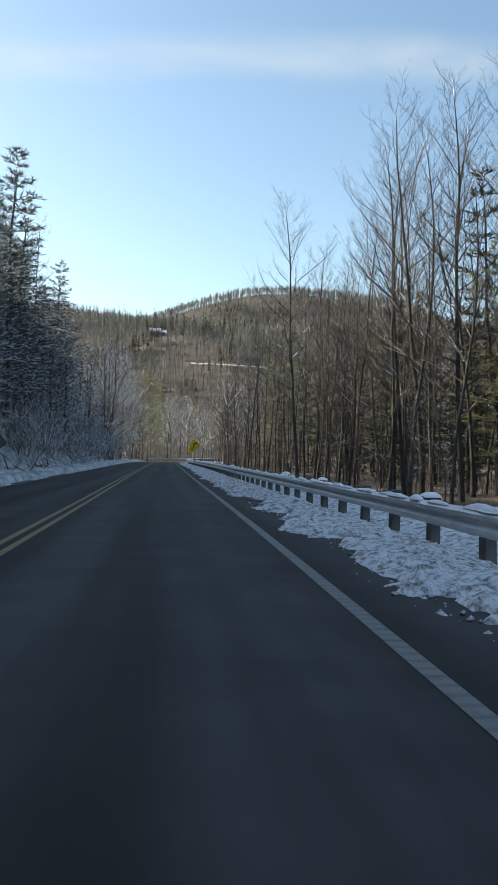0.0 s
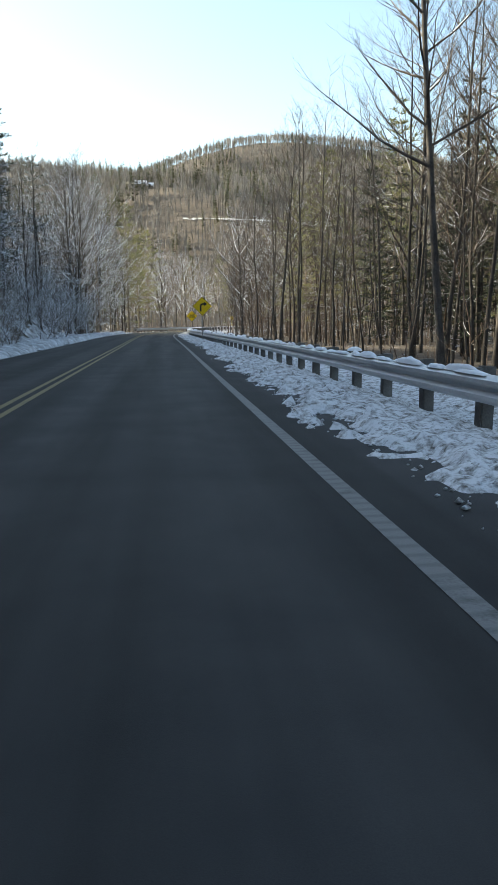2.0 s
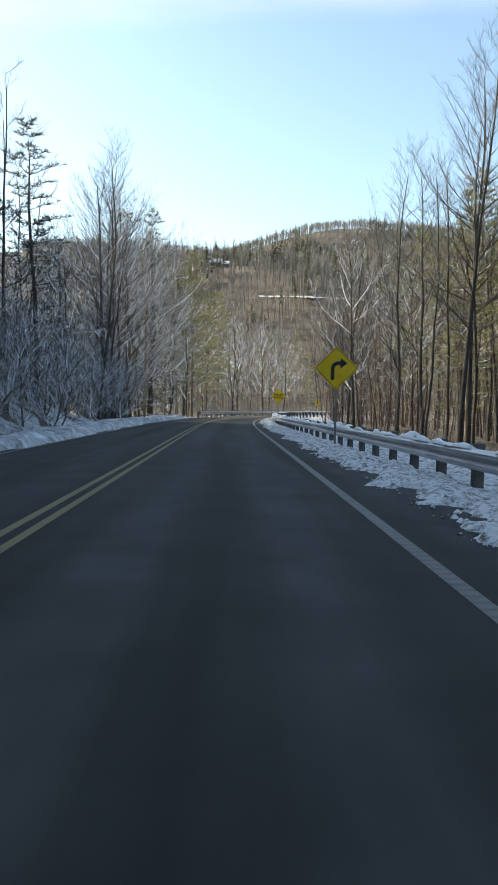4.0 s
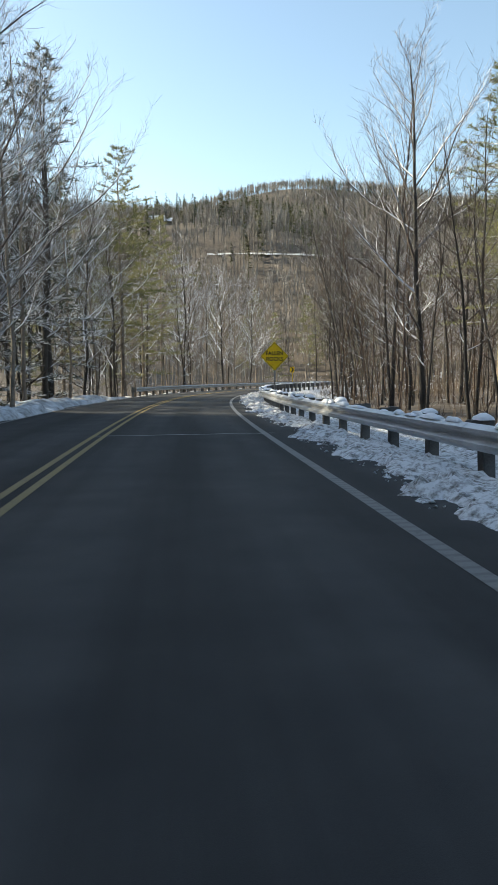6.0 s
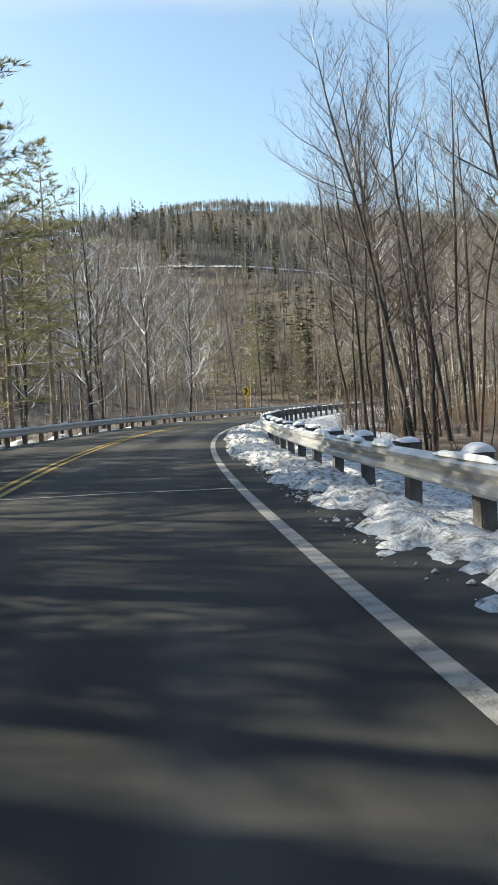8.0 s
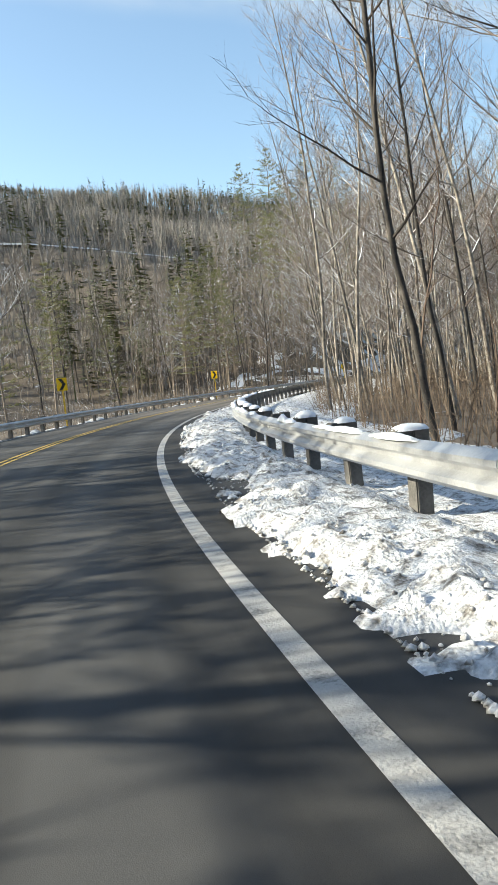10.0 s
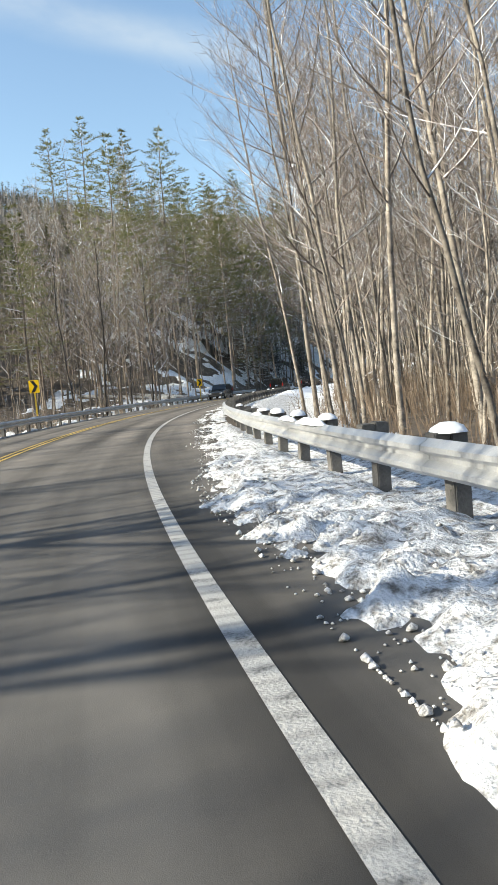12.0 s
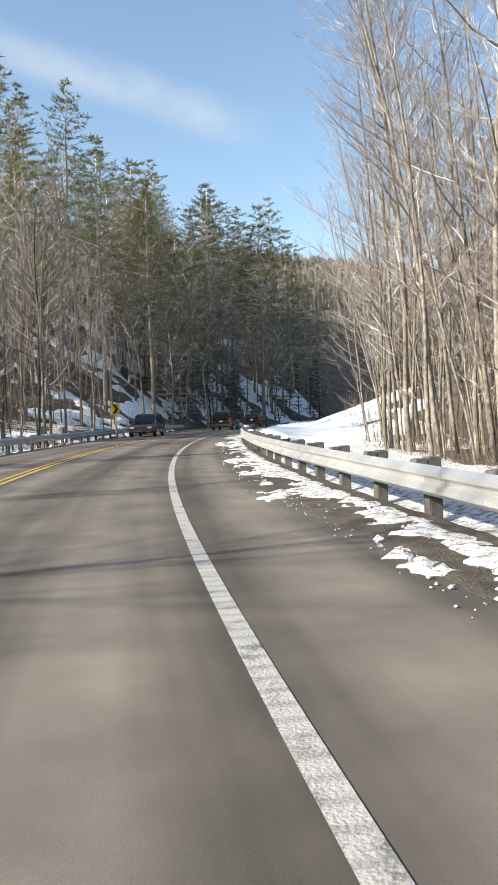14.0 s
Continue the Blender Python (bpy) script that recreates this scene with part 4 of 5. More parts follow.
BARE = [bare_tree(1, 21, 0.13, 0.26, 30, 0.22, (M_BARK, M_TWIG), twigs=7, wide=0.0075),
        bare_tree(2, 23, 0.145, 0.30, 30, 0.20, (M_BARK, M_TWIG), lean=(0.02, 0.0), twigs=7, wide=0.0075),
        bare_tree(3, 18, 0.09, 0.26, 25, 0.19, (M_BARK, M_TWIG), lean=(-0.03, 0.02), twigs=7, wide=0.0075),
        bare_tree(4, 20, 0.115, 0.24, 28, 0.23, (M_BARK, M_TWIG), fork=True, twigs=7, wide=0.0075),
        bare_tree(5, 16, 0.07, 0.34, 17, 0.15, (M_BARK, M_TWIG), twigs=4),
        bare_tree(6, 14, 0.055, 0.24, 18, 0.18, (M_BARK, M_TWIG), twigs=4, lean=(0.06, -0.03))]
PALE = [bare_tree(21, 20, 0.085, 0.28, 26, 0.19, (M_PALE, M_PALETWIG), twigs=8),
        bare_tree(22, 22, 0.095, 0.30, 28, 0.19, (M_PALE, M_PALETWIG), lean=(-0.03, 0.0), twigs=8),
        bare_tree(23, 17, 0.07, 0.24, 22, 0.19, (M_PALE, M_PALETWIG), lean=(-0.05, 0.02), twigs=8),
        bare_tree(24, 15, 0.05, 0.20, 18, 0.17, (M_PALE, M_PALETWIG), twigs=6, lean=(0.03, 0.02))]
LIGHT = [bare_tree(31, 18, 0.11, 0.26, 16, 0.19, (M_BARK, M_TWIG), twigs=3, wide=0.013),
         bare_tree(32, 20, 0.12, 0.30, 16, 0.19, (M_BARK, M_TWIG), twigs=3, wide=0.013),
         bare_tree(33, 15, 0.07, 0.22, 14, 0.2, (M_BARK, M_TWIG), twigs=3, wide=0.013)]
LIGHTPALE = [bare_tree(34, 18, 0.075, 0.24, 15, 0.17, (M_PALE, M_PALETWIG), twigs=4, wide=0.010),
             bare_tree(35, 15, 0.05, 0.16, 15, 0.18, (M_PALE, M_PALETWIG), twigs=4, wide=0.010, lean=(-0.03, 0)),
             bare_tree(36, 11, 0.034, 0.12, 14, 0.2, (M_PALE, M_PALETWIG), twigs=4, wide=0.010, lean=(0.02, 0.02))]
WARM = [bare_tree(71, 17, 0.09, 0.22, 16, 0.2, (M_WARM, M_WARMTWIG), twigs=3, wide=0.015),
        bare_tree(72, 19, 0.10, 0.28, 16, 0.19, (M_WARM, M_WARMTWIG), twigs=3, wide=0.015),
        bare_tree(73, 13, 0.06, 0.16, 14, 0.22, (M_WARM, M_WARMTWIG), twigs=3, wide=0.015)]
REDSAP = [bare_tree(37, 7, 0.028, 0.10, 12, 0.24, (M_REDBRUSH, M_REDBRUSH), twigs=5, wide=0.008),
          bare_tree(38, 5, 0.022, 0.06, 11, 0.3, (M_REDBRUSH, M_REDBRUSH), twigs=5, wide=0.008, lean=(0.06, 0)),
          bare_tree(39, 9, 0.035, 0.16, 13, 0.22, (M_REDBRUSH, M_REDBRUSH), twigs=5, wide=0.008, lean=(-0.04, 0.03))]
SPREAD = [bare_tree(45, 17, 0.15, 0.20, 24, 0.33, (M_BARK, M_SNOWTWIG), fork=True, wide=0.009, stout=1.35),
          bare_tree(46, 15, 0.12, 0.16, 24, 0.36, (M_BARK, M_SNOWTWIG), fork=True, lean=(0.04, 0.0), wide=0.009, stout=1.35)]
LIGHTSPREAD = [bare_tree(47, 14, 0.08, 0.14, 17, 0.26, (M_BARK, M_SNOWTWIG), twigs=4, wide=0.013, stout=1.5),
               bare_tree(48, 11, 0.06, 0.10, 16, 0.32, (M_BARK, M_SNOWTWIG), twigs=4, wide=0.013, stout=1.5)]
FROSTBARE = [bare_tree(49, 17, 0.10, 0.22, 26, 0.24, (M_WARM, M_SNOWTWIG), twigs=7, wide=0.009, stout=1.15),
             bare_tree(50, 15, 0.085, 0.18, 24, 0.27, (M_WARM, M_SNOWTWIG), twigs=7, wide=0.009, stout=1.15, lean=(0.03, -0.02))]
WARMBARE = [bare_tree(74, 16, 0.085, 0.24, 24, 0.22, (M_WARM, M_WARMTWIG), twigs=7, wide=0.008),
            bare_tree(75, 18, 0.10, 0.28, 24, 0.21, (M_WARM, M_WARMTWIG), twigs=7, wide=0.008, lean=(0.03, 0.02))]
SHRUB = [bare_tree(41, 5.0, 0.05, 0.08, 16, 0.42, (M_BARK, M_SNOWTWIG), twigs=5, wide=0.011),
         bare_tree(42, 6.5, 0.06, 0.10, 18, 0.36, (M_BARK, M_SNOWTWIG), twigs=5, wide=0.011)]
BUSH = [bare_tree(43, 2.6, 0.03, 0.04, 14, 0.6, (M_SNOWTWIG, M_SNOWTWIG), twigs=5, wide=0.014),
        bare_tree(44, 3.4, 0.03, 0.05, 14, 0.5, (M_SNOWTWIG, M_SNOWTWIG), twigs=5, wide=0.014)]
PINES = [pine_tree(51, 22, 0.16, 0.26, 19, 0.29, (M_WARM, M_NEEDLE), tuft=0.44, thick=21, density=2.8, blade=0.05),
         pine_tree(52, 25, 0.18, 0.38, 17, 0.27, (M_WARM, M_NEEDLE), tuft=0.44, thick=21, density=2.8, blade=0.05),
         pine_tree(53, 17, 0.12, 0.14, 17, 0.30, (M_WARM, M_NEEDLE), tuft=0.42, thick=21, density=2.8, blade=0.05)]
THINPINES = [pine_tree(56, 22, 0.16, 0.30, 16, 0.26, (M_WARM, M_NEEDLE), tuft=0.7, thick=8, density=2.1, blade=0.075),
             pine_tree(57, 25, 0.17, 0.42, 15, 0.25, (M_WARM, M_NEEDLE), tuft=0.7, thick=8, density=2.1, blade=0.075),
             pine_tree(58, 17, 0.12, 0.18, 15, 0.28, (M_WARM, M_NEEDLE), tuft=0.65, thick=8, density=2.1, blade=0.075)]
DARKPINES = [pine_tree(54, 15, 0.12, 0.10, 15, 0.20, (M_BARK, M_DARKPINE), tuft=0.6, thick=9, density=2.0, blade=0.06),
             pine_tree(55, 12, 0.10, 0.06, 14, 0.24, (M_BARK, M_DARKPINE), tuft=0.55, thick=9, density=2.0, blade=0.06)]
FROSTED = [pine_tree(61, 17, 0.15, 0.06, 23, 0.30, (M_BARK, M_FROST), droop=-0.09, tuft=0.46, thick=16, density=2.7, blade=0.052),
           pine_tree(62, 13, 0.12, 0.05, 19, 0.34, (M_BARK, M_FROST), droop=-0.11, tuft=0.46, thick=16, density=2.7, blade=0.052)]
trs = np.random.RandomState(77)
LABELS = {"spread": "broad leafless tree with snow along its spreading limbs",
          "bare": "tall leafless grey-barked tree with snow on its limbs", "pale": "slender leafless tree with sunlit pale bark",
          "light": "leafless woodland tree in the roadside woods", "shrub": "bare frosted shrub on the roadside bank",
          "pine": "tall green pine with a bare lower trunk", "frost": "dark evergreen dusted with snow on the bank"}


def plant(kind, meshes, s, u, size=1.0, which=None, turn=None, at=None, tilt=(0, 0), lean=0.0):
    p = Vector(at) if at is not None else spot(s, u)
    if at is not None:
        p.z = float(height([p.x], [p.y])[0])
    i = trs.randint(len(meshes)) if which is None else which
    rz = trs.uniform(0, 6.28) if turn is None else turn
    name = "pine_tree" if kind in ("pine", "frost") else "shrub" if kind == "shrub" else "bare_tree"
    ha = heading(s)
    m = Matrix.Translation(p) @ Matrix.Rotation(-lean, 4, Vector((-math.sin(ha), math.cos(ha), 0))) @ Matrix.Rotation(tilt[0], 4, "X") @ Matrix.Rotation(tilt[1], 4, "Y") @ Matrix.Rotation(rz, 4, "Z") @ Matrix.Scale(size, 4)
    g = thing(name, m, label=LABELS[kind], category="shrub" if kind == "shrub" else "tree")
    for nm, me in zip(("trunk", "crown"), meshes[i]):
        o = new(nm, me)
        o.parent = g
    return g


def open_ground(s, u):
    """The share of trees missing beside the creek, where few stand."""
    if 188 < s < 244 and -42 < u < -8:
        return 0.9
    return 0.74 if 146 < s <= 176 else 0.6 if 176 < s <= 188 and -36 < u < -8 else 0.0


def scatter(kind, meshes, n, s0, s1, u0, u1, lo, hi, gap, power=1.0, lean=0.0):
    """Trees at random in a stretch of the roadside, kept apart."""
    got, tries = [], 0
    while len(got) < n and tries < n * 12:
        tries += 1
        s, u = trs.uniform(s0, s1), u0 + (u1 - u0) * trs.rand() ** power
        p = road(s, u)
        if trs.rand() < open_ground(s, u):
            continue
        if any((p.x - q.x) ** 2 + (p.y - q.y) ** 2 < gap * gap for q in got):
            continue
        got.append(p)
        plant(kind, meshes, s, u, trs.uniform(lo, hi), tilt=(trs.uniform(-0.05, 0.05), trs.uniform(-0.05, 0.05)), lean=lean * trs.uniform(0.2, 1.4))


def wood(name, meshes, n, s0, s1, u0, u1, lo, hi, label, seed, lean=0.0, power=1.0):
    """Woodland too thick to count, joined into one."""
    rs = np.random.RandomState(seed)
    raw = []
    for pair in meshes:
        vs, fs, mi, base = [], [], [], 0
        for k, me in enumerate(pair):
            co = np.empty(len(me.vertices) * 3)
            me.vertices.foreach_get("co", co)
            vs.append(co.reshape(-1, 3))
            fs += [tuple(v + base for v in p.vertices) for p in me.polygons]
            mi += [k] * len(me.polygons)
            base += len(me.vertices)
        raw.append((np.concatenate(vs), fs, mi))
    s, u = rs.uniform(s0, s1, n), u0 + (u1 - u0) * rs.rand(n) ** power
    keep = np.array([rs.rand() >= open_ground(p, q) for p, q in zip(s, u)])
    s, u = s[keep], u[keep]
    n = len(s)
    a = np.interp(s, SS, TH)
    x, y = np.interp(s, SS, RX) + np.cos(a) * u, np.interp(s, SS, RY) + np.sin(a) * u
    z = height(x, y)
    V, F, MI, base = [], [], [], 0
    for i in range(n):
        co, fs, mi = raw[rs.randint(len(raw))]
        k, q, tx, ty = rs.uniform(lo, hi), rs.uniform(0, 6.28), rs.uniform(-0.06, 0.06), rs.uniform(-0.06, 0.06)
        c, d = math.cos(q) * k, math.sin(q) * k
        tx, ty = tx - lean * math.cos(a[i]), ty - lean * math.sin(a[i])
        V.append(np.c_[co[:, 0] * c - co[:, 1] * d + x[i] + tx * co[:, 2], co[:, 0] * d + co[:, 1] * c + y[i] + ty * co[:, 2], co[:, 2] * k + z[i]])
        F += [tuple(v + base for v in f) for f in fs]
        MI += mi
        base += len(co)
    me = mesh_of(name, np.concatenate(V).tolist(), F, [meshes[0][0].materials[0], meshes[0][1].materials[0]])
    me.polygons.foreach_set("material_index", MI)
    return tagged(new(name, me), label=label, category="woods", kind="stuff")


# the large trees that stand out along the inner side
for s, u, k, size in ((33.5, 10.3, 0, 0.9), (31.5, 11.4, 1, 0.82), (37.5, 10.0, 3, 0.82), (58.5, 12.2, 1, 0.78), (77.0, 12.9, 0, 0.74), (86.0, 12.5, 3, 0.68),
                      (90.0, 12.2, 2, 0.8), (104.0, 15.5, 0, 0.75), (28.5, 12.6, 0, 0.86), (34.5, 13.2, 3, 0.9), (42, 11.6, 1, 0.78), (46, 12.8, 0, 0.76), (51, 11.2, 3, 0.74), (56, 10.6, 2, 0.9), (60.5, 11.0, 0, 0.78), (63.5, 10.4, 3, 0.8)):
    plant("bare", BARE, s, u, size, k)
for s, u, k, size in ((119.0, 8.0, 0, 0.9), (110.0, 11.0, 1, 0.75), (128, 9.5, 1, 0.7)):
    plant("spread", SPREAD, s, u, size, k)
for s, u, k, size in ((155.5, 8.2, 0, 0.85), (192.5, 6.2, 1, 0.85), (181, 5.7, 0, 0.95), (183.5, 7.7, 2, 1.1), (187, 6.3, 3, 1.1), (195.3, 5.9, 2, 1.0),
                      (203, 6.9, 1, 0.9), (212, 9.4, 2, 1.0), (197.5, 6.5, 0, 0.85), (225, 10.6, 2, 1.05), (241, 12.0, 0, 0.9)):
    plant("pale", PALE, s, u, size, k, lean=0.06)
for s, u, k, size in ((36, 15.5, 2, 0.9), (106, 13.5, 2, 0.9), (112, 16, 0, 0.85), (101, 15, 0, 0.8)):
    plant("pine", PINES, s, u, size, k)
plant("bare", BARE, 160.5, 5.6, 0.85, 2, lean=0.11)
plant("bare", BARE, 166.0, 7.8, 0.75, 2, lean=0.06)
wood("woods", LIGHT, 100, 158, 252, 20, 60, 0.85, 1.25, "leafless grey woods on the flat behind the saplings", 215)
scatter("bare", BARE, 16, 8, 40, 9, 20, 0.6, 0.85, 1.6, 1.2)
scatter("bare", BARE, 52, 40, 104, 7.5, 22, 0.7, 0.98, 1.4, 1.2)
wood("woods", LIGHT, 110, 12, 150, 14, 44, 0.75, 1.05, "leafless grey woods behind the guardrail", 201)
# shade-coloured evergreens, thickened to darken the background behind the trunks
wood("dark_evergreens", DARKPINES, 84, 18, 112, 14, 38, 0.75, 1.15, "evergreens with shade in their needle colour, crowded behind the bare trees", 206)
scatter("bare", BARE, 30, 110, 142, 6.0, 30, 0.32, 0.58, 1.4, 1.2, 0.04)
scatter("bare", BARE, 12, 142, 162, 5.5, 26, 0.5, 0.85, 1.5, 1.2, 0.04)
plant("bare", BARE, 0, 0, 0.82, 0, at=(7.7, 125.0, 0))
plant("bare", BARE, 0, 0, 0.7, 3, at=(10.5, 121.0, 0))
for at, k, size in (((15.0, 129.0, 0), 0, 0.85), ((18.5, 135.0, 0), 1, 0.8), ((20.5, 127.0, 0), 2, 1.0)):
    plant("pine", PINES, 0, 0, size, k, at=at)
scatter("bare", BARE, 12, 146, 178, 5.4, 14, 0.55, 0.85, 1.0, 1.3, 0.06)
scatter("pale", PALE, 34, 150, 205, 5.4, 14, 0.6, 1.0, 0.9, 1.3, 0.07)
scatter("pale", PALE, 12, 203, 213, 7.4, 16, 0.65, 1.1, 0.9, 1.3, 0.05)
scatter("pale", PALE, 50, 209, 250, 8.8, 19, 0.85, 1.25, 0.9, 1.4, 0.1)
wood("woods", LIGHTPALE, 38, 150, 196, 8, 30, 0.6, 1.0, "sunlit leafless saplings inside the bend", 202, 0.03, 1.2)
wood("woods", LIGHTPALE, 60, 194, 212, 6.8, 24, 0.7, 1.15, "dense sunlit leafless saplings inside the bend", 214, 0.05, 1.1)
wood("woods", LIGHTPALE, 190, 210, 248, 9.2, 28, 0.75, 1.3, "dense sunlit leafless saplings inside the bend", 212, 0.1, 1.1)
wood("brush", REDSAP, 110, 98, 165, 5.3, 20, 0.6, 1.1, "russet leafless saplings and brush behind the guardrail", 207, 0.0, 1.2)
wood("brush", REDSAP, 60, 20, 100, 6, 24, 0.5, 0.9, "bare reddish-brown saplings under the roadside trees", 208)
# the shaded bank outside the first straight
scatter("frost", FROSTED, 44, 8, 96, -10.2, -27, 0.7, 1.05, 2.2, 1.4)
for s, u, k, size in ((27, -11.0, 0, 0.8), (31, -12.5, 0, 0.95), (36, -11.0, 1, 0.95), (41, -12.0, 0, 0.8), (47, -11.0, 1, 0.9), (54, -11.5, 0, 0.75), (62, -11.5, 1, 0.85), (70, -11.5, 1, 0.8)):
    plant("frost", FROSTED, s, u, size, k)
scatter("shrub", SHRUB, 56, 14, 108, -9.2, -15, 0.5, 1.0, 1.1)
wood("frosted_brush", BUSH, 135, 6, 116, -8.3, -13, 0.5, 1.2, "snow-laden brush and saplings on the shaded bank", 209, 0.0, 1.3)
scatter("light", LIGHT, 20, 66, 112, -9.8, -26, 0.6, 0.95, 2.0)
# the open woods outside the bend
for at, k, size in (((-0.6, 173.5, 0), 0, 0.9), ((2.4, 186.0, 0), 1, 0.85), ((-4.6, 176.0, 0), 1, 0.9), ((8.6, 196.0, 0), 0, 0.85), ((-6.5, 184.0, 0), 0, 1.0), ((0.5, 192.0, 0), 1, 0.9), ((5.0, 200.0, 0), 0, 0.9),
                    ((60.5, 246.0, 0), 1, 0.95), ((70.0, 249.0, 0), 0, 1.0), ((80.0, 252.0, 0), 1, 1.0), ((88.0, 256.0, 0), 0, 1.05), ((96.0, 258.0, 0), 1, 1.0), ((75.0, 258.0, 0), 1, 1.1), ((105.0, 262.0, 0), 0, 1.1), ((112.0, 260.0, 0), 1, 1.1)):
    plant("bare", WARMBARE, 0, 0, size, k, at=at)
for at, k, size in (((1.0, 177.0, 0), 0, 0.85), ((3.6, 182.5, 0), 1, 0.95), ((6.8, 188.5, 0), 0, 0.85), ((-2.0, 180.0, 0), 1, 1.0), ((-3.5, 170.0, 0), 0, 0.9),
                    ((-9.5, 118.0, 0), 1, 1.0), ((-10.2, 124.0, 0), 0, 1.0), ((-9.2, 131.0, 0), 1, 0.9), ((-8.6, 139.0, 0), 0, 0.9)):
    plant("spread", FROSTBARE, 0, 0, size, k, at=at)
for at, k, size in (((47.8, 231.0, 0), 0, 0.8), ((44.3, 230.0, 0), 3, 0.78), ((57.8, 238.0, 0), 1, 0.72), ((52.0, 236.0, 0), 2, 0.85)):
    plant("bare", BARE, 0, 0, size, k, at=at)
for s, u, k, size in ((110, -10.2, 0, 1.0), (115, -11.5, 1, 1.1), (119, -10.0, 1, 1.15), (124, -12, 0, 1.2), (131, -10.8, 0, 1.15), (138, -13.5, 1, 1.2), (147, -11.5, 0, 0.9), (158, -13, 1, 0.9), (170, -14, 0, 0.85)):
    plant("spread", SPREAD, s, u, size, k)
for s, u, k, size in ((124, -17, 1, 0.9), (134, -17, 0, 1.1)):
    plant("frost", FROSTED, s, u, size, k)
plant("frost", FROSTED, 0, 0, 1.25, 0, at=(-10.8, 134.5, 0))
plant("frost", FROSTED, 0, 0, 1.15, 0, at=(-12.5, 127, 0))
for at, k, size in (((-7.6, 148.5, 0), 0, 0.9), ((-4.9, 163, 0), 0, 0.82), ((-6.2, 153, 0), 2, 0.9), ((-12.5, 150, 0), 2, 1.05), ((77.7, 254.8, 0), 1, 1.05), ((84.6, 255.3, 0), 1, 1.0), ((72.3, 259, 0), 0, 1.1), ((66, 262, 0), 2, 1.2)):
    plant("pine", PINES, 0, 0, size, k, at=at)
for at, k, size in (((2.1, 181.6, 0), 0, 0.95), ((5.5, 183.5, 0), 1, 0.9), ((-2, 175, 0), 1, 1.0)):
    plant("spread", SPREAD, 0, 0, size, k, at=at)
for s, u, k, size in ((292, -15, 0, 1.05), (297, -18, 1, 1.05), (303, -14.5, 2, 1.2), (308, -17, 0, 1.1), (314, -14, 1, 1.1), (322, -15, 0, 1.15), (331, -14, 1, 1.15), (338, -13, 0, 1.2)):
    plant("pine", PINES, s, u, size, k)
wood("woods", LIGHTSPREAD, 105, 108, 170, -9.6, -30, 0.85, 1.3, "snow-laden leafless woods beside the outer shoulder", 210, 0.0, 1.2)
for at, k, size in (((4.0, 207.0, 0), 1, 0.85), ((-5.3, 177.4, 0), 0, 0.75), ((-9.5, 160, 0), 3, 0.85), ((-10.5, 104, 0), 3, 0.85), ((-11.5, 113, 0), 1, 0.85), ((-13, 121, 0), 0, 0.9), ((-11, 133, 0), 1, 0.8), ((-12.5, 142, 0), 3, 0.75), ((-14, 152, 0), 1, 0.8), ((-9, 170, 0), 3, 0.8), ((0, 188, 0), 3, 0.8), ((24, 240, 0), 1, 0.95), ((61, 256, 0), 0, 0.9), ((40.6, 246, 0), 3, 0.85)):
    plant("bare", BARE, 0, 0, size, k, at=at)
wood("woods", WARM, 190, 125, 270, -12, -64, 0.55, 0.95, "leafless snow-dusted woods outside the bend", 203)
scatter("bare", BARE, 14, 110, 262, -10, -20, 0.5, 0.8, 3.0)
for at, k, size in (((45.4, 240, 0), 1, 0.85), ((41.8, 243, 0), 0, 0.8), ((50, 247, 0), 0, 0.85), ((33, 250, 0), 2, 0.85), ((56, 258, 0), 2, 0.9), ((-16, 165, 0), 0, 0.75), ((-20, 172, 0), 2, 0.8), ((-12, 190, 0), 2, 0.7), ((94.5, 268, 0), 0, 0.95), ((98, 278, 0), 1, 0.95),
                    ((130.7, 311.8, 0), 1, 1.0), ((133.9, 303.9, 0), 1, 0.95), ((124.3, 326.7, 0), 0, 1.0), ((112, 300, 0), 0, 1.0), ((105, 290, 0), 2, 1.1), ((88, 275, 0), 2, 1.1), ((100, 300, 0), 1, 0.95), ((118, 290, 0), 2, 1.2), ((122, 300, 0), 0, 0.95)):
    plant("pine", PINES, 0, 0, size, k, at=at)
scatter("pine", THINPINES, 24, 104, 250, -24, -75, 0.6, 0.95, 5.0)
scatter("pine", THINPINES, 14, 266, 335, -18, -48, 0.85, 1.2, 3.4)
scatter("bare", WARMBARE, 18, 276, 335, -11, -24, 1.05, 1.45, 2.5)
scatter("pine", THINPINES, 14, 285, 345, -9, -36, 0.95, 1.3, 3.0)
scatter("frost", FROSTED, 8, 20, 108, 15, 42, 0.6, 1.0, 4.0)
scatter("pine", THINPINES, 16, 62, 128, 17, 42, 0.5, 0.8, 4.0)
# evergreens added to stand in for the dark, shaded cut beyond the bend
scatter("frost", FROSTED, 16, 284, 318, -9, -22, 0.4, 0.8, 2.0)
wood("dark_evergreens", DARKPINES, 26, 292, 330, 8, 26, 0.6, 1.0, "evergreens with shade in their needle colour, beyond the bend", 211)
wood("dark_evergreens", DARKPINES, 16, 296, 335, -8.8, -14, 0.35, 0.7, "evergreen scrub standing in for the shaded cut, with shade in its colour", 213)
wood("woods", WARM, 400, 246, 335, -9.5, -44, 0.65, 1.2, "leafless woods on the steep slope above the road", 204)
wood("woods", LIGHTPALE, 130, 244, 330, 10.5, 34, 0.7, 1.2, "leafless woods on the snowy bank inside the bend", 205)

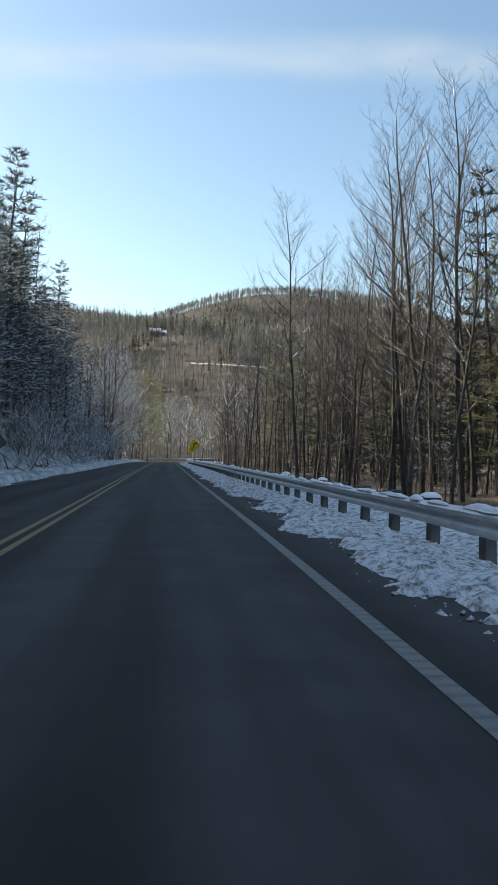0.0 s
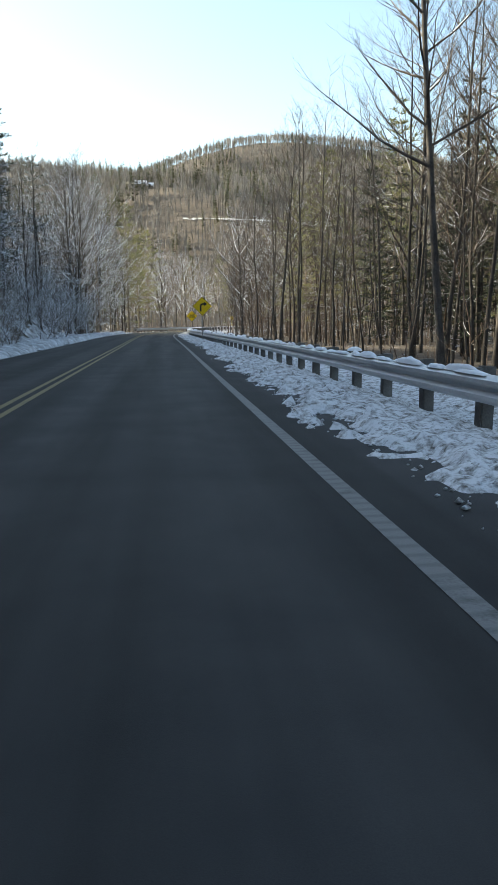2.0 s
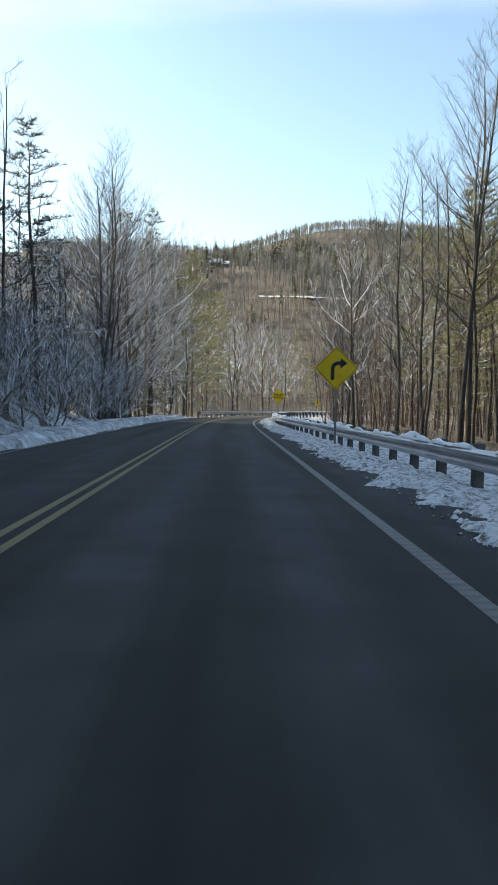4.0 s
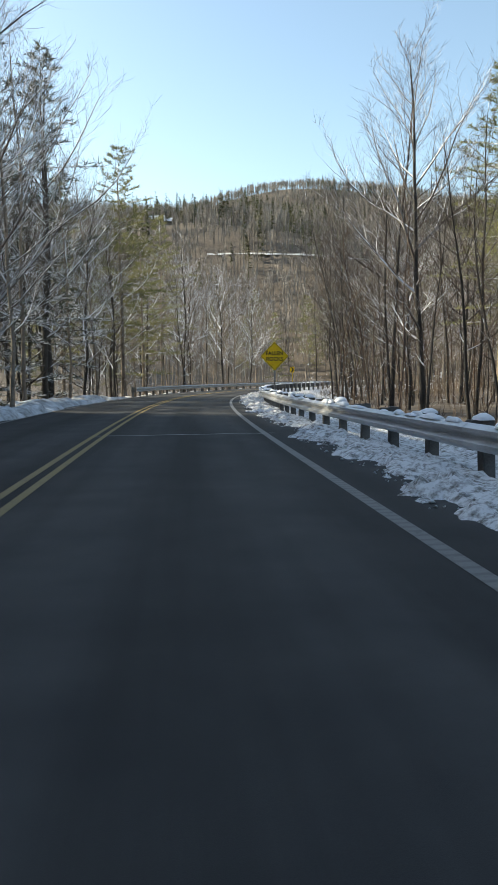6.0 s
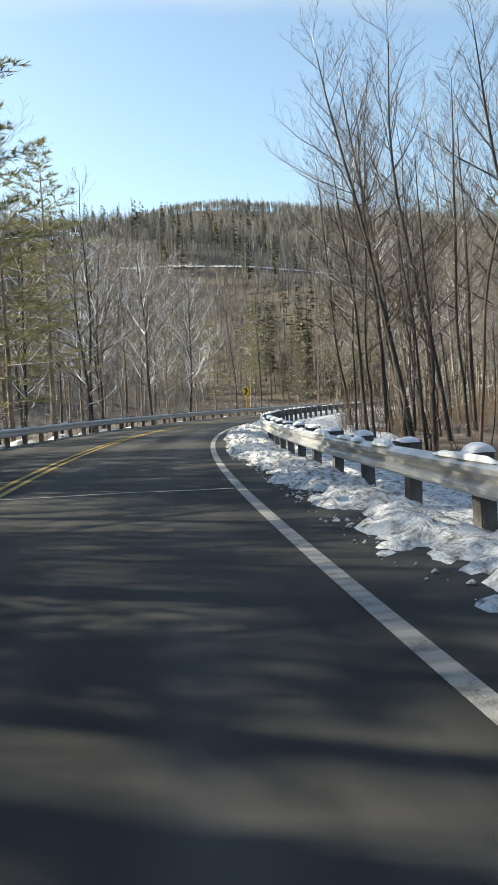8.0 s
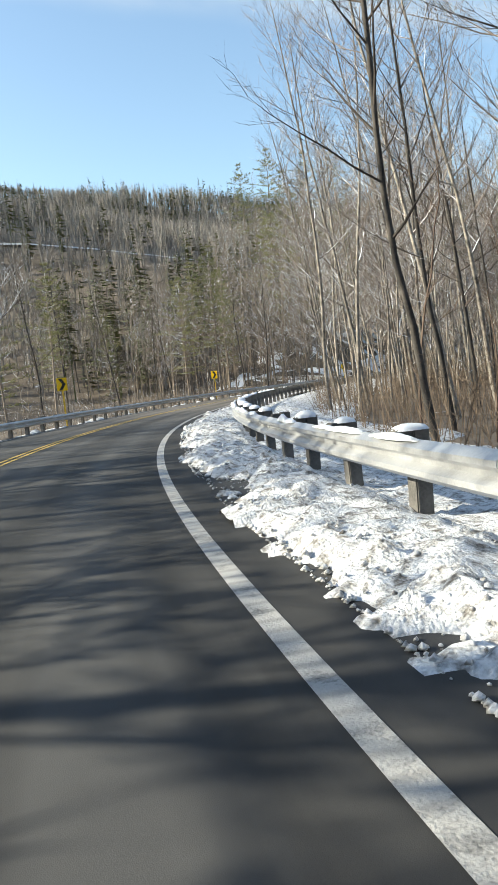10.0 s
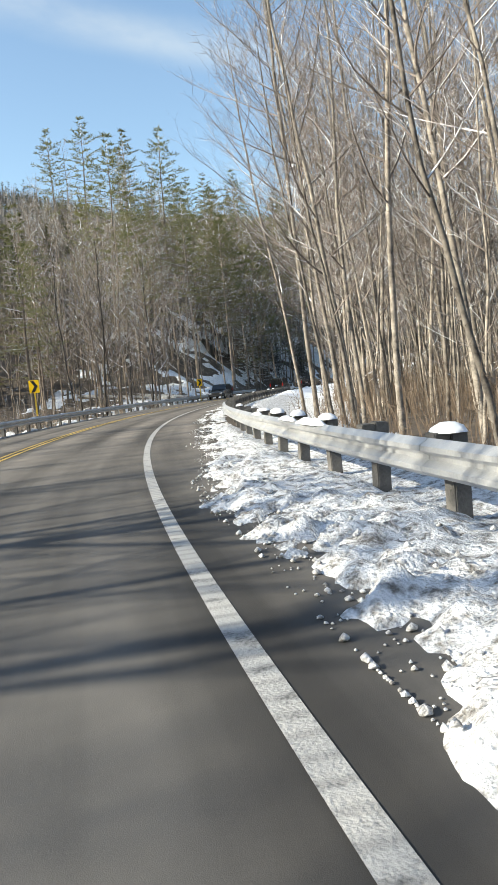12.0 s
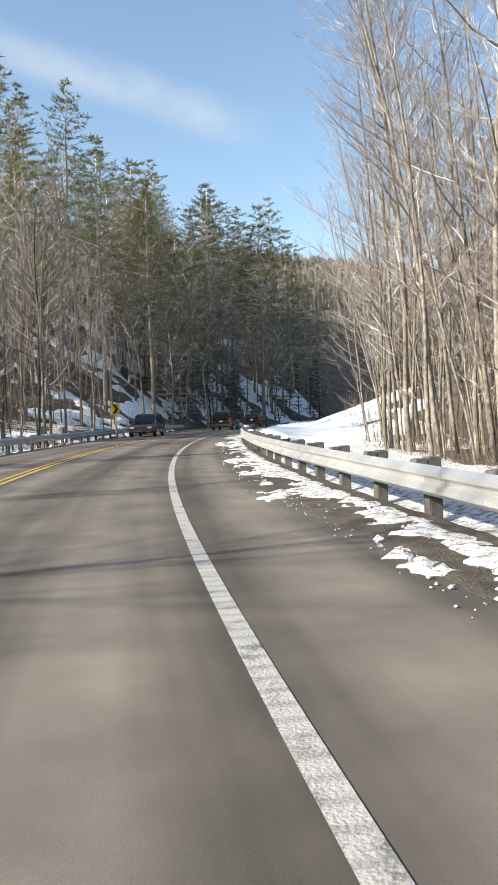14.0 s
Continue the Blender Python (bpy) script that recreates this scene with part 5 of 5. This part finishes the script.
# ---- undergrowth ----
def thicket(name, n, s0, s1, u0, u1, lo, hi, mat, label, seed):
    rs = np.random.RandomState(seed)
    V, F = [], []
    ss_, uu = rs.uniform(s0, s1, n), u0 + (u1 - u0) * rs.rand(n) ** 1.2
    a = np.interp(ss_, SS, TH)
    x, y = np.interp(ss_, SS, RX) + np.cos(a) * uu, np.interp(ss_, SS, RY) + np.sin(a) * uu
    z = height(x, y)
    for i in range(n):
        h = rs.uniform(lo, hi)
        p = Vector((x[i], y[i], z[i] - 0.1))
        w = Vector((rs.uniform(-0.3, 0.3), rs.uniform(-0.3, 0.3), 1))
        c = limb(p, w, h, 3, rs, 0.0, 0.14)
        tube(V, F, c, [0.012, 0.01, 0.007, 0], 3)
        for _ in range(7):
            q = rs.randint(0, 3)
            s1_ = c[q].lerp(c[q + 1], rs.rand())
            w2 = Vector((rs.uniform(-1, 1), rs.uniform(-1, 1), rs.uniform(0.1, 1.0))).normalized()
            tube(V, F, [s1_, s1_ + w2 * h * rs.uniform(0.12, 0.35)], [0.006, 0], 3)
    ob = new(name, mesh_of(name, V, F, mat))
    return tagged(ob, label=label, category="undergrowth", kind="stuff")


thicket("undergrowth", 700, 246, 300, 9.5, 24, 0.5, 2.4, M_BROWNBRUSH, "dry brown brush on the snowy bank", 95)
thicket("undergrowth", 1200, 205, 246, 8.8, 20, 0.5, 2.6, M_BROWNBRUSH, "dense dry brown brush above the snowy strip", 94)
thicket("undergrowth", 1600, 150, 206, 5.0, 16, 0.5, 2.6, M_BROWNBRUSH, "dense dry brown brush under the roadside trees", 91)
thicket("undergrowth", 900, 20, 150, 5.5, 26, 0.5, 2.0, M_REDBRUSH, "low bare brush under the roadside trees", 92)
thicket("undergrowth", 3300, 110, 320, -9.0, -42, 0.6, 3.4, M_WARMTWIG, "bare frosted saplings outside the bend", 93)


# ---- woods on the far slopes ----
TRACK_X = np.arange(6.0, 90.1, 4.0)


def contour(x, z):
    """Where the near hillside reaches the height z above a given x."""
    y = np.arange(300.0, 440.0, 1.0)
    return float(np.interp(z, np.maximum.accumulate(height(np.full(len(y), x), y)), y))


TRACK_Y = np.array([contour(x, 46.5 - 0.1 * x) for x in TRACK_X])
HOUSE = (-11.5, 426.0)


def far_woods(name, n, mat, pine, label, seed):
    rs = np.random.RandomState(seed)
    x = rs.uniform(-220, 600, n * 7)
    y = np.where(rs.rand(n * 7) < 0.72, rs.uniform(225, 520, n * 7), rs.uniform(640, 850, n * 7))
    s, u = along(x, y)
    az = np.degrees(np.arctan2(x, y - 60))
    inner = np.where(s > 250, LEFT - 30, LEFT - 48)
    ok = ((u < inner) | (u > (60 if pine else 36))) & (az > -16) & (az < 62)
    below = np.interp(x, TRACK_X, TRACK_Y) - y
    ok &= ~((x > 2) & (x < 94) & (below > -2.5) & (below < 11) & (rs.rand(len(x)) < 0.55))
    ok &= ~((np.abs(x - HOUSE[0]) < 6) & (np.abs(y - HOUSE[1] + 6) < 12))
    if pine:
        ok &= roll_noise(x, y, 22, 2) + 0.5 * roll_noise(x, y, 60, 7) > rs.uniform(0.05, 0.9, len(x))
    keep = np.where(ok)[0][:n]
    x, y = x[keep], y[keep]
    z = height(x, y)
    V, F = [], []
    for i in range(len(x)):
        bx, by, bz = x[i], y[i], z[i] - 0.5
        away = math.hypot(bx - 10, by - 120)
        h = rs.uniform(10, 17) if away < 180 else rs.uniform(9, 14)
        wd = min(0.2, 0.022 + 0.00028 * away)
        if pine:
            h *= rs.uniform(0.8, 1.25)
            low = rs.uniform(0.15, 0.45)
            for k in range(44):
                t = low + (0.98 - low) * (k + rs.rand()) / 44
                a, r = rs.uniform(0, 6.28), ((1 - t) / (1 - low)) ** 0.7 * h * 0.2 * rs.uniform(0.5, 1.15) + 0.35
                c, d = math.cos(a), math.sin(a)
                g = 0.16 + 0.1 * r
                b = len(V)
                V += [(bx + c * r * 0.2 - d * g, by + d * r * 0.2 + c * g, bz + h * t), (bx + c * r * 0.2 + d * g, by + d * r * 0.2 - c * g, bz + h * t + 0.2), (bx + c * r, by + d * r, bz + h * t - 0.1 * r + 0.3 * rs.rand())]
                F += [(b, b + 1, b + 2)]
            b = len(V)
            V += [(bx - 0.13, by, bz), (bx + 0.13, by, bz), (bx, by, bz + h), (bx, by + 0.13, bz)]
            F += [(b, b + 1, b + 2), (b + 3, b + 1, b + 2)]
        else:
            b = len(V)
            tx, ty = rs.uniform(-0.6, 0.6), rs.uniform(-0.6, 0.6)
            V += [(bx - 0.085, by - 0.05, bz), (bx + 0.085, by - 0.05, bz), (bx, by + 0.09, bz), (bx + tx, by + ty, bz + h * 0.8)]
            F += [(b, b + 1, b + 3), (b + 1, b + 2, b + 3), (b + 2, b, b + 3)]
            wide = rs.uniform(0.16, 0.27) * h
            for k in range(17):
                t = rs.uniform(0.32, 0.8)
                a, e = rs.uniform(0, 6.28), rs.uniform(0.0, 1.4)
                r, top = wide * math.cos(e) * rs.uniform(0.5, 1.0), h * (0.62 + 0.38 * math.sin(e)) * rs.uniform(0.85, 1.04)
                px, py, g = bx + tx * t, by + ty * t, bz + h * t * 0.85
                c, d = math.cos(a), math.sin(a)
                b = len(V)
                V += [(px - d * wd * 0.7, py + c * wd * 0.7, g - wd * 0.6), (px + d * wd * 0.7, py - c * wd * 0.7, g + wd * 0.6), (px + c * r, py + d * r, max(bz + top, g + 0.3))]
                F.append((b, b + 1, b + 2))
    ob = new(name, mesh_of(name, V, F, mat))
    return tagged(ob, label=label, category="woods", kind="stuff")


far_woods("far_woods", 24000, M_FARWOOD, False, "leafless brown-grey woods covering the far hillsides", 101)
far_woods("far_pines", 2600, M_FARPINE, True, "dark pines scattered through the hillside woods", 102)

# a snowed-in track cut across the far hillside
tv = []
for i, (x, y) in enumerate(zip(TRACK_X, TRACK_Y)):
    z, k = float(height([x], [y])[0]), 0.8 + 0.5 * math.sin(i * 1.7)
    tv += [(x, y - 1.9 * k, z + 0.1 - 0.6 * k), (x, y, z + 0.35), (x, y + 1.6 * k, z + 0.6 * k)]
track = new("hillside_track", mesh_of("hillside_track", tv, [(i * 3 + j, i * 3 + 3 + j, i * 3 + 4 + j, i * 3 + 1 + j) for i in range(len(TRACK_X) - 1) for j in range(2)], M_BANKSNOW))
tagged(track, label="snow-covered track cut across the far wooded hillside", category="road", kind="structure")


def ridge_house():
    """A gabled house on the skyline, its roofs white with snow."""
    z = float(height([HOUSE[0]], [HOUSE[1]])[0])
    g = thing("house", Matrix.Translation((HOUSE[0], HOUSE[1], z)) @ Matrix.Scale(0.5, 4), label="far house on the ridge with snow on its gabled roofs", category="house")
    for x0, x1, y0, y1, eave, top in ((-9.0, 2.0, -4.0, 5.0, 4.6, 8.4), (2.0, 9.0, -3.0, 4.0, 3.4, 6.2)):
        ym = (y0 + y1) / 2
        V = [(x, y, h) for x in (x0, x1) for y, h in ((y0, -2.0), (y1, -2.0), (y1, eave), (ym, top - 0.3), (y0, eave))]
        part("wall", mesh_of("wall", V, [(0, 1, 2, 3, 4), (9, 8, 7, 6, 5), (0, 4, 9, 5), (1, 6, 7, 2)], M_WALL), None, g)
        V = [(x, y, h) for x in (x0 - 0.5, x1 + 0.5) for y, h in ((y0 - 0.6, eave - 0.4), (ym, top), (y1 + 0.6, eave - 0.4), (y1 + 0.6, eave - 0.1), (ym, top + 0.35), (y0 - 0.6, eave - 0.1))]
        part("roof", mesh_of("roof", V, [(0, 1, 2, 3, 4, 5), (11, 10, 9, 8, 7, 6), (0, 6, 7, 1), (1, 7, 8, 2), (3, 4, 10, 9), (4, 5, 11, 10), (0, 5, 11, 6), (2, 8, 9, 3)], M_SNOW), None, g, "roof under a blanket of snow")
        for k in range(3):
            xc = x0 + (x1 - x0) * (k + 0.5) / 3
            part("window", box_bm(xc - 0.55, xc + 0.55, y0 - 0.05, y0 + 0.05, 1.2, 2.7, 0.02), M_BLACK, g, "dark window")
    return g


ridge_house()


# ---- vehicles ----
def glass_material():
    m = bpy.data.materials.new("tinted_glass")
    m.use_nodes = True
    b = m.node_tree.nodes["Principled BSDF"]
    b.inputs["Base Color"].default_value = (0.012, 0.014, 0.016, 1)
    b.inputs["Roughness"].default_value = 0.06
    b.inputs["Specular IOR Level"].default_value = 0.6
    return m


M_GLASS = glass_material()
M_TYRE = material("tyre_rubber", (0.014, 0.014, 0.014), (0.03, 0.03, 0.03), 8, 0.9, 0.3, 60)
M_RIM = plain("alloy_rim", (0.35, 0.35, 0.36), 0.35, 0.8)
M_TRIM = plain("black_trim", (0.02, 0.02, 0.022), 0.6)
M_TAIL = plain("red_lamp_lens", (0.30, 0.012, 0.01), 0.25)
M_LAMP = plain("clear_lamp_lens", (0.55, 0.56, 0.58), 0.15)
M_PLATE = plain("number_plate", (0.55, 0.56, 0.58), 0.5)


def loft(sections, mat, name):
    """A body from cross-sections along y: (y, half width low, half width high, z low, z high)."""
    V, F = [], []
    for y, wl, wm, wh, zl, zm, zh in sections:
        V += [(-wl, y, zl), (-wm, y, zm), (-wh, y, zh - 0.04), (-wh + 0.09, y, zh), (wh - 0.09, y, zh), (wh, y, zh - 0.04), (wm, y, zm), (wl, y, zl)]
    n = 8
    for i in range(len(sections) - 1):
        for j in range(n):
            F.append((i * n + j, i * n + (j + 1) % n, (i + 1) * n + (j + 1) % n, (i + 1) * n + j))
    F.append(tuple(range(n)))
    F.append(tuple((len(sections) - 1) * n + j for j in reversed(range(n))))
    me = mesh_of(name, V, F, mat)
    bm = bmesh.new()
    bm.from_mesh(me)
    bmesh.ops.recalc_face_normals(bm, faces=bm.faces)
    bm.to_mesh(me)
    bm.free()
    return me


def quad_panel(pts, thick, mat, name):
    """A thin panel from an outline in space, thickened along its normal."""
    a, b, c = Vector(pts[0]), Vector(pts[1]), Vector(pts[2])
    nrm = (b - a).cross(c - a).normalized() * thick
    n = len(pts)
    V = [tuple(Vector(p)) for p in pts] + [tuple(Vector(p) + nrm) for p in pts]
    F = [tuple(reversed(range(n))), tuple(range(n, 2 * n))] + [(i, (i + 1) % n, n + (i + 1) % n, n + i) for i in range(n)]
    return mesh_of(name, V, F, mat)


def wheel_parts(g, x, y, r):
    V, F = [], []
    prof = [(0.0, r * 0.62), (0.02, r * 0.93), (0.06, r), (0.17, r), (0.21, r * 0.93), (0.23, r * 0.62)]
    for k in range(24):
        a = 2 * math.pi * k / 24
        for d, q in prof:
            V.append((d - 0.115, math.cos(a) * q, math.sin(a) * q))
    n = len(prof)
    F = [(k * n + j, k * n + j + 1, ((k + 1) % 24) * n + j + 1, ((k + 1) % 24) * n + j) for k in range(24) for j in range(n - 1)]
    w = thing("wheel", None)
    w.parent = g
    w.location = (x, y, r)
    part("tyre", mesh_of("tyre", V, F, M_TYRE, True), None, w)
    bm = bmesh.new()
    bmesh.ops.create_cone(bm, cap_ends=True, segments=20, radius1=r * 0.64, radius2=r * 0.6, depth=0.17)
    bmesh.ops.rotate(bm, verts=bm.verts, cent=(0, 0, 0), matrix=Matrix.Rotation(radians(90), 3, "Y"))
    part("rim", bm, M_RIM, w)
    return w


def suv(m, paint, label, long=4.55, wide=0.92, tall=1.74, rack=True):
    """A boxy estate car, nose towards +y."""
    g = thing("car", m, label=label, category="car")
    h, b0 = long / 2, 0.92
    part("body", loft([(-h, wide - 0.10, wide - 0.06, wide - 0.08, 0.42, 0.62, b0), (-h + 0.10, wide - 0.02, wide, wide - 0.03, 0.30, 0.62, b0 + 0.05),
                       (-h * 0.4, wide, wide + 0.02, wide - 0.02, 0.26, 0.6, b0 + 0.05), (h * 0.38, wide, wide + 0.02, wide - 0.03, 0.26, 0.6, b0 + 0.05),
                       (h * 0.45, wide, wide + 0.01, wide - 0.06, 0.26, 0.6, b0 + 0.04), (h - 0.22, wide - 0.03, wide - 0.01, wide - 0.12, 0.28, 0.6, b0 - 0.05),
                       (h, wide - 0.16, wide - 0.12, wide - 0.2, 0.36, 0.58, b0 - 0.2)], paint, "body"), None, g)
    top = wide - 0.2
    part("cabin", loft([(-h + 0.10, wide - 0.05, wide - 0.1, top - 0.06, b0 + 0.01, b0 + 0.25, tall - 0.10), (-h + 0.34, wide - 0.05, wide - 0.1, top, b0 + 0.01, b0 + 0.3, tall),
                        (h * 0.02, wide - 0.05, wide - 0.1, top, b0 + 0.01, b0 + 0.3, tall), (h * 0.12, wide - 0.05, wide - 0.1, top - 0.03, b0 + 0.01, b0 + 0.3, tall - 0.05),
                        (h * 0.47, wide - 0.08, wide - 0.1, wide - 0.12, b0 - 0.02, b0 + 0.02, b0 + 0.07)], paint, "cabin"), None, g)
    z0, z1 = b0 + 0.1, tall - 0.14
    part("rear_window", quad_panel([(-wide + 0.2, -h + 0.085, z0 + 0.02), (wide - 0.2, -h + 0.085, z0 + 0.02), (top - 0.1, -h + 0.135, z1), (-top + 0.1, -h + 0.135, z1)], 0.03, M_GLASS, "rear_window"), None, g)
    part("windscreen", quad_panel([(wide - 0.2, h * 0.44, z0), (-wide + 0.2, h * 0.44, z0), (-top + 0.06, h * 0.16, z1 + 0.04), (top - 0.06, h * 0.16, z1 + 0.04)], 0.05, M_GLASS, "windscreen"), None, g)
    for sx in (-1, 1):
        for ya, yb in ((-h + 0.42, -h + 1.05), (-h + 1.12, -0.1), (-0.02, h * 0.3)):
            pts = [(sx * (wide - 0.075), ya, z0), (sx * (wide - 0.075), yb, z0), (sx * (top + 0.03), min(yb, h * 0.12), z1), (sx * (top + 0.03), ya + 0.05, z1)]
            part("side_window", quad_panel(pts if sx > 0 else pts[::-1], 0.02, M_GLASS, "side_window"), None, g)
        part("tail_lamp", box_bm(sx * (wide - 0.1) - 0.08, sx * (wide - 0.1) + 0.08, -h - 0.015, -h + 0.14, 0.72, 1.12, 0.02), M_TAIL, g, "red tail lamp")
        part("headlight", box_bm(sx * (wide - 0.30) - 0.17, sx * (wide - 0.30) + 0.17, h - 0.16, h + 0.01, 0.56, 0.74, 0.03), M_LAMP, g, "clear headlight")
        part("mirror", box_bm(sx * (wide + 0.1) - 0.11, sx * (wide + 0.1) + 0.11, h * 0.34, h * 0.34 + 0.1, 0.98, 1.14, 0.03), M_TRIM, g)
        if rack:
            part("roof_rail", box_bm(sx * (top - 0.1) - 0.02, sx * (top - 0.1) + 0.02, -h + 0.5, h * 0.0, tall + 0.02, tall + 0.07, 0.01), M_TRIM, g)
        for wy in (-h + 0.82, h - 0.85):
            wheel_parts(g, sx * (wide - 0.08), wy, 0.36)
    part("rear_bumper", box_bm(-wide + 0.06, wide - 0.06, -h - 0.08, -h + 0.16, 0.36, 0.58, 0.04), M_TRIM, g)
    part("front_bumper", box_bm(-wide + 0.14, wide - 0.14, h - 0.12, h + 0.06, 0.32, 0.52, 0.04), M_TRIM, g)
    part("grille", box_bm(-0.42, 0.42, h - 0.06, h + 0.02, 0.56, 0.72, 0.02), M_TRIM, g)
    part("number_plate", box_bm(-0.16, 0.16, -h - 0.012, -h + 0.02, 0.74, 0.88, 0.005), M_PLATE, g)
    return g


def on_road(s, u, turn=0.0):
    return Matrix.Translation(road(s, u, 0.012)) @ Matrix.Rotation(heading(s) + turn, 4, "Z")


suv(on_road(275.0, -1.75), plain("black_paintwork", (0.012, 0.013, 0.015), 0.25, 0.0, 0.8), "black boxy sport utility car driving away in the inner lane", 4.6, 0.92, 1.78)
suv(on_road(259.0, -LANE - 1.75, math.pi), plain("grey_green_paintwork", (0.035, 0.04, 0.04), 0.25, 0.3, 0.8), "dark grey-green sport utility car coming round the bend", 4.5, 0.91, 1.62, False)
suv(on_road(290.0, -1.7), plain("dark_grey_paintwork", (0.025, 0.026, 0.03), 0.25, 0.3, 0.8), "dark estate car ahead under the shaded hillside", 4.5, 0.9, 1.5, False)


# ---- the side road that climbs away outside the bend ----
SIDE = [(66.5, 244.0, 0.1), (63.5, 250.0, 0.9), (59.0, 258.0, 1.7), (52.0, 268.0, 2.4), (43.0, 279.0, 3.2)]


def side_frames():
    out = []
    for i, p in enumerate(SIDE):
        a, b = Vector(SIDE[max(i - 1, 0)]), Vector(SIDE[min(i + 1, len(SIDE) - 1)])
        d = (b - a)
        d.z = 0
        d.normalize()
        out.append((Vector(p), Vector((d.y, -d.x, 0))))
    return out


vs = []
for p, right in side_frames():
    for off, dz in ((-3.4, -3.0), (-2.3, 0.0), (2.3, 0.0), (3.4, -3.0)):
        q = p + right * off
        vs.append((q.x, q.y, q.z + dz))
side = new("side_road", mesh_of("side_road", vs, [(i * 4 + j, i * 4 + j + 1, i * 4 + j + 5, i * 4 + j + 4) for i in range(len(SIDE) - 1) for j in range(3)], M_SNOW))
tagged(side, label="snow-covered side road climbing into the woods", category="road", kind="structure")
side_rail = thing("guardrail", Matrix.Identity(4), label="dull steel guardrail along the snowy side road", category="guardrail")
fr = side_frames()
prof = [(d, z) for d, z in W_BEAM] + [(d - 0.006, z) for d, z in reversed(W_BEAM)]
for off in (-2.1, 2.1):
    for i in range(len(fr) - 1):
        (p, r), (q, t) = fr[i], fr[i + 1]
        V = []
        for c, w in ((p, r), (q, t)):
            for d, z in prof:
                V.append(c + w * (off - d * (1 if off > 0 else -1)) + Vector((0, 0, z)))
        n = len(prof)
        part("rail_panel", mesh_of("rail_panel", V, [(j, (j + 1) % n, n + (j + 1) % n, n + j) for j in range(n)], M_RAIL), None, side_rail)
        for k in range(4):
            po = new("post", POST)
            po.parent = side_rail
            w = (k + 0.5) / 4
            po.matrix_local = Matrix.Translation(p.lerp(q, w) + r * (off * 1.09))
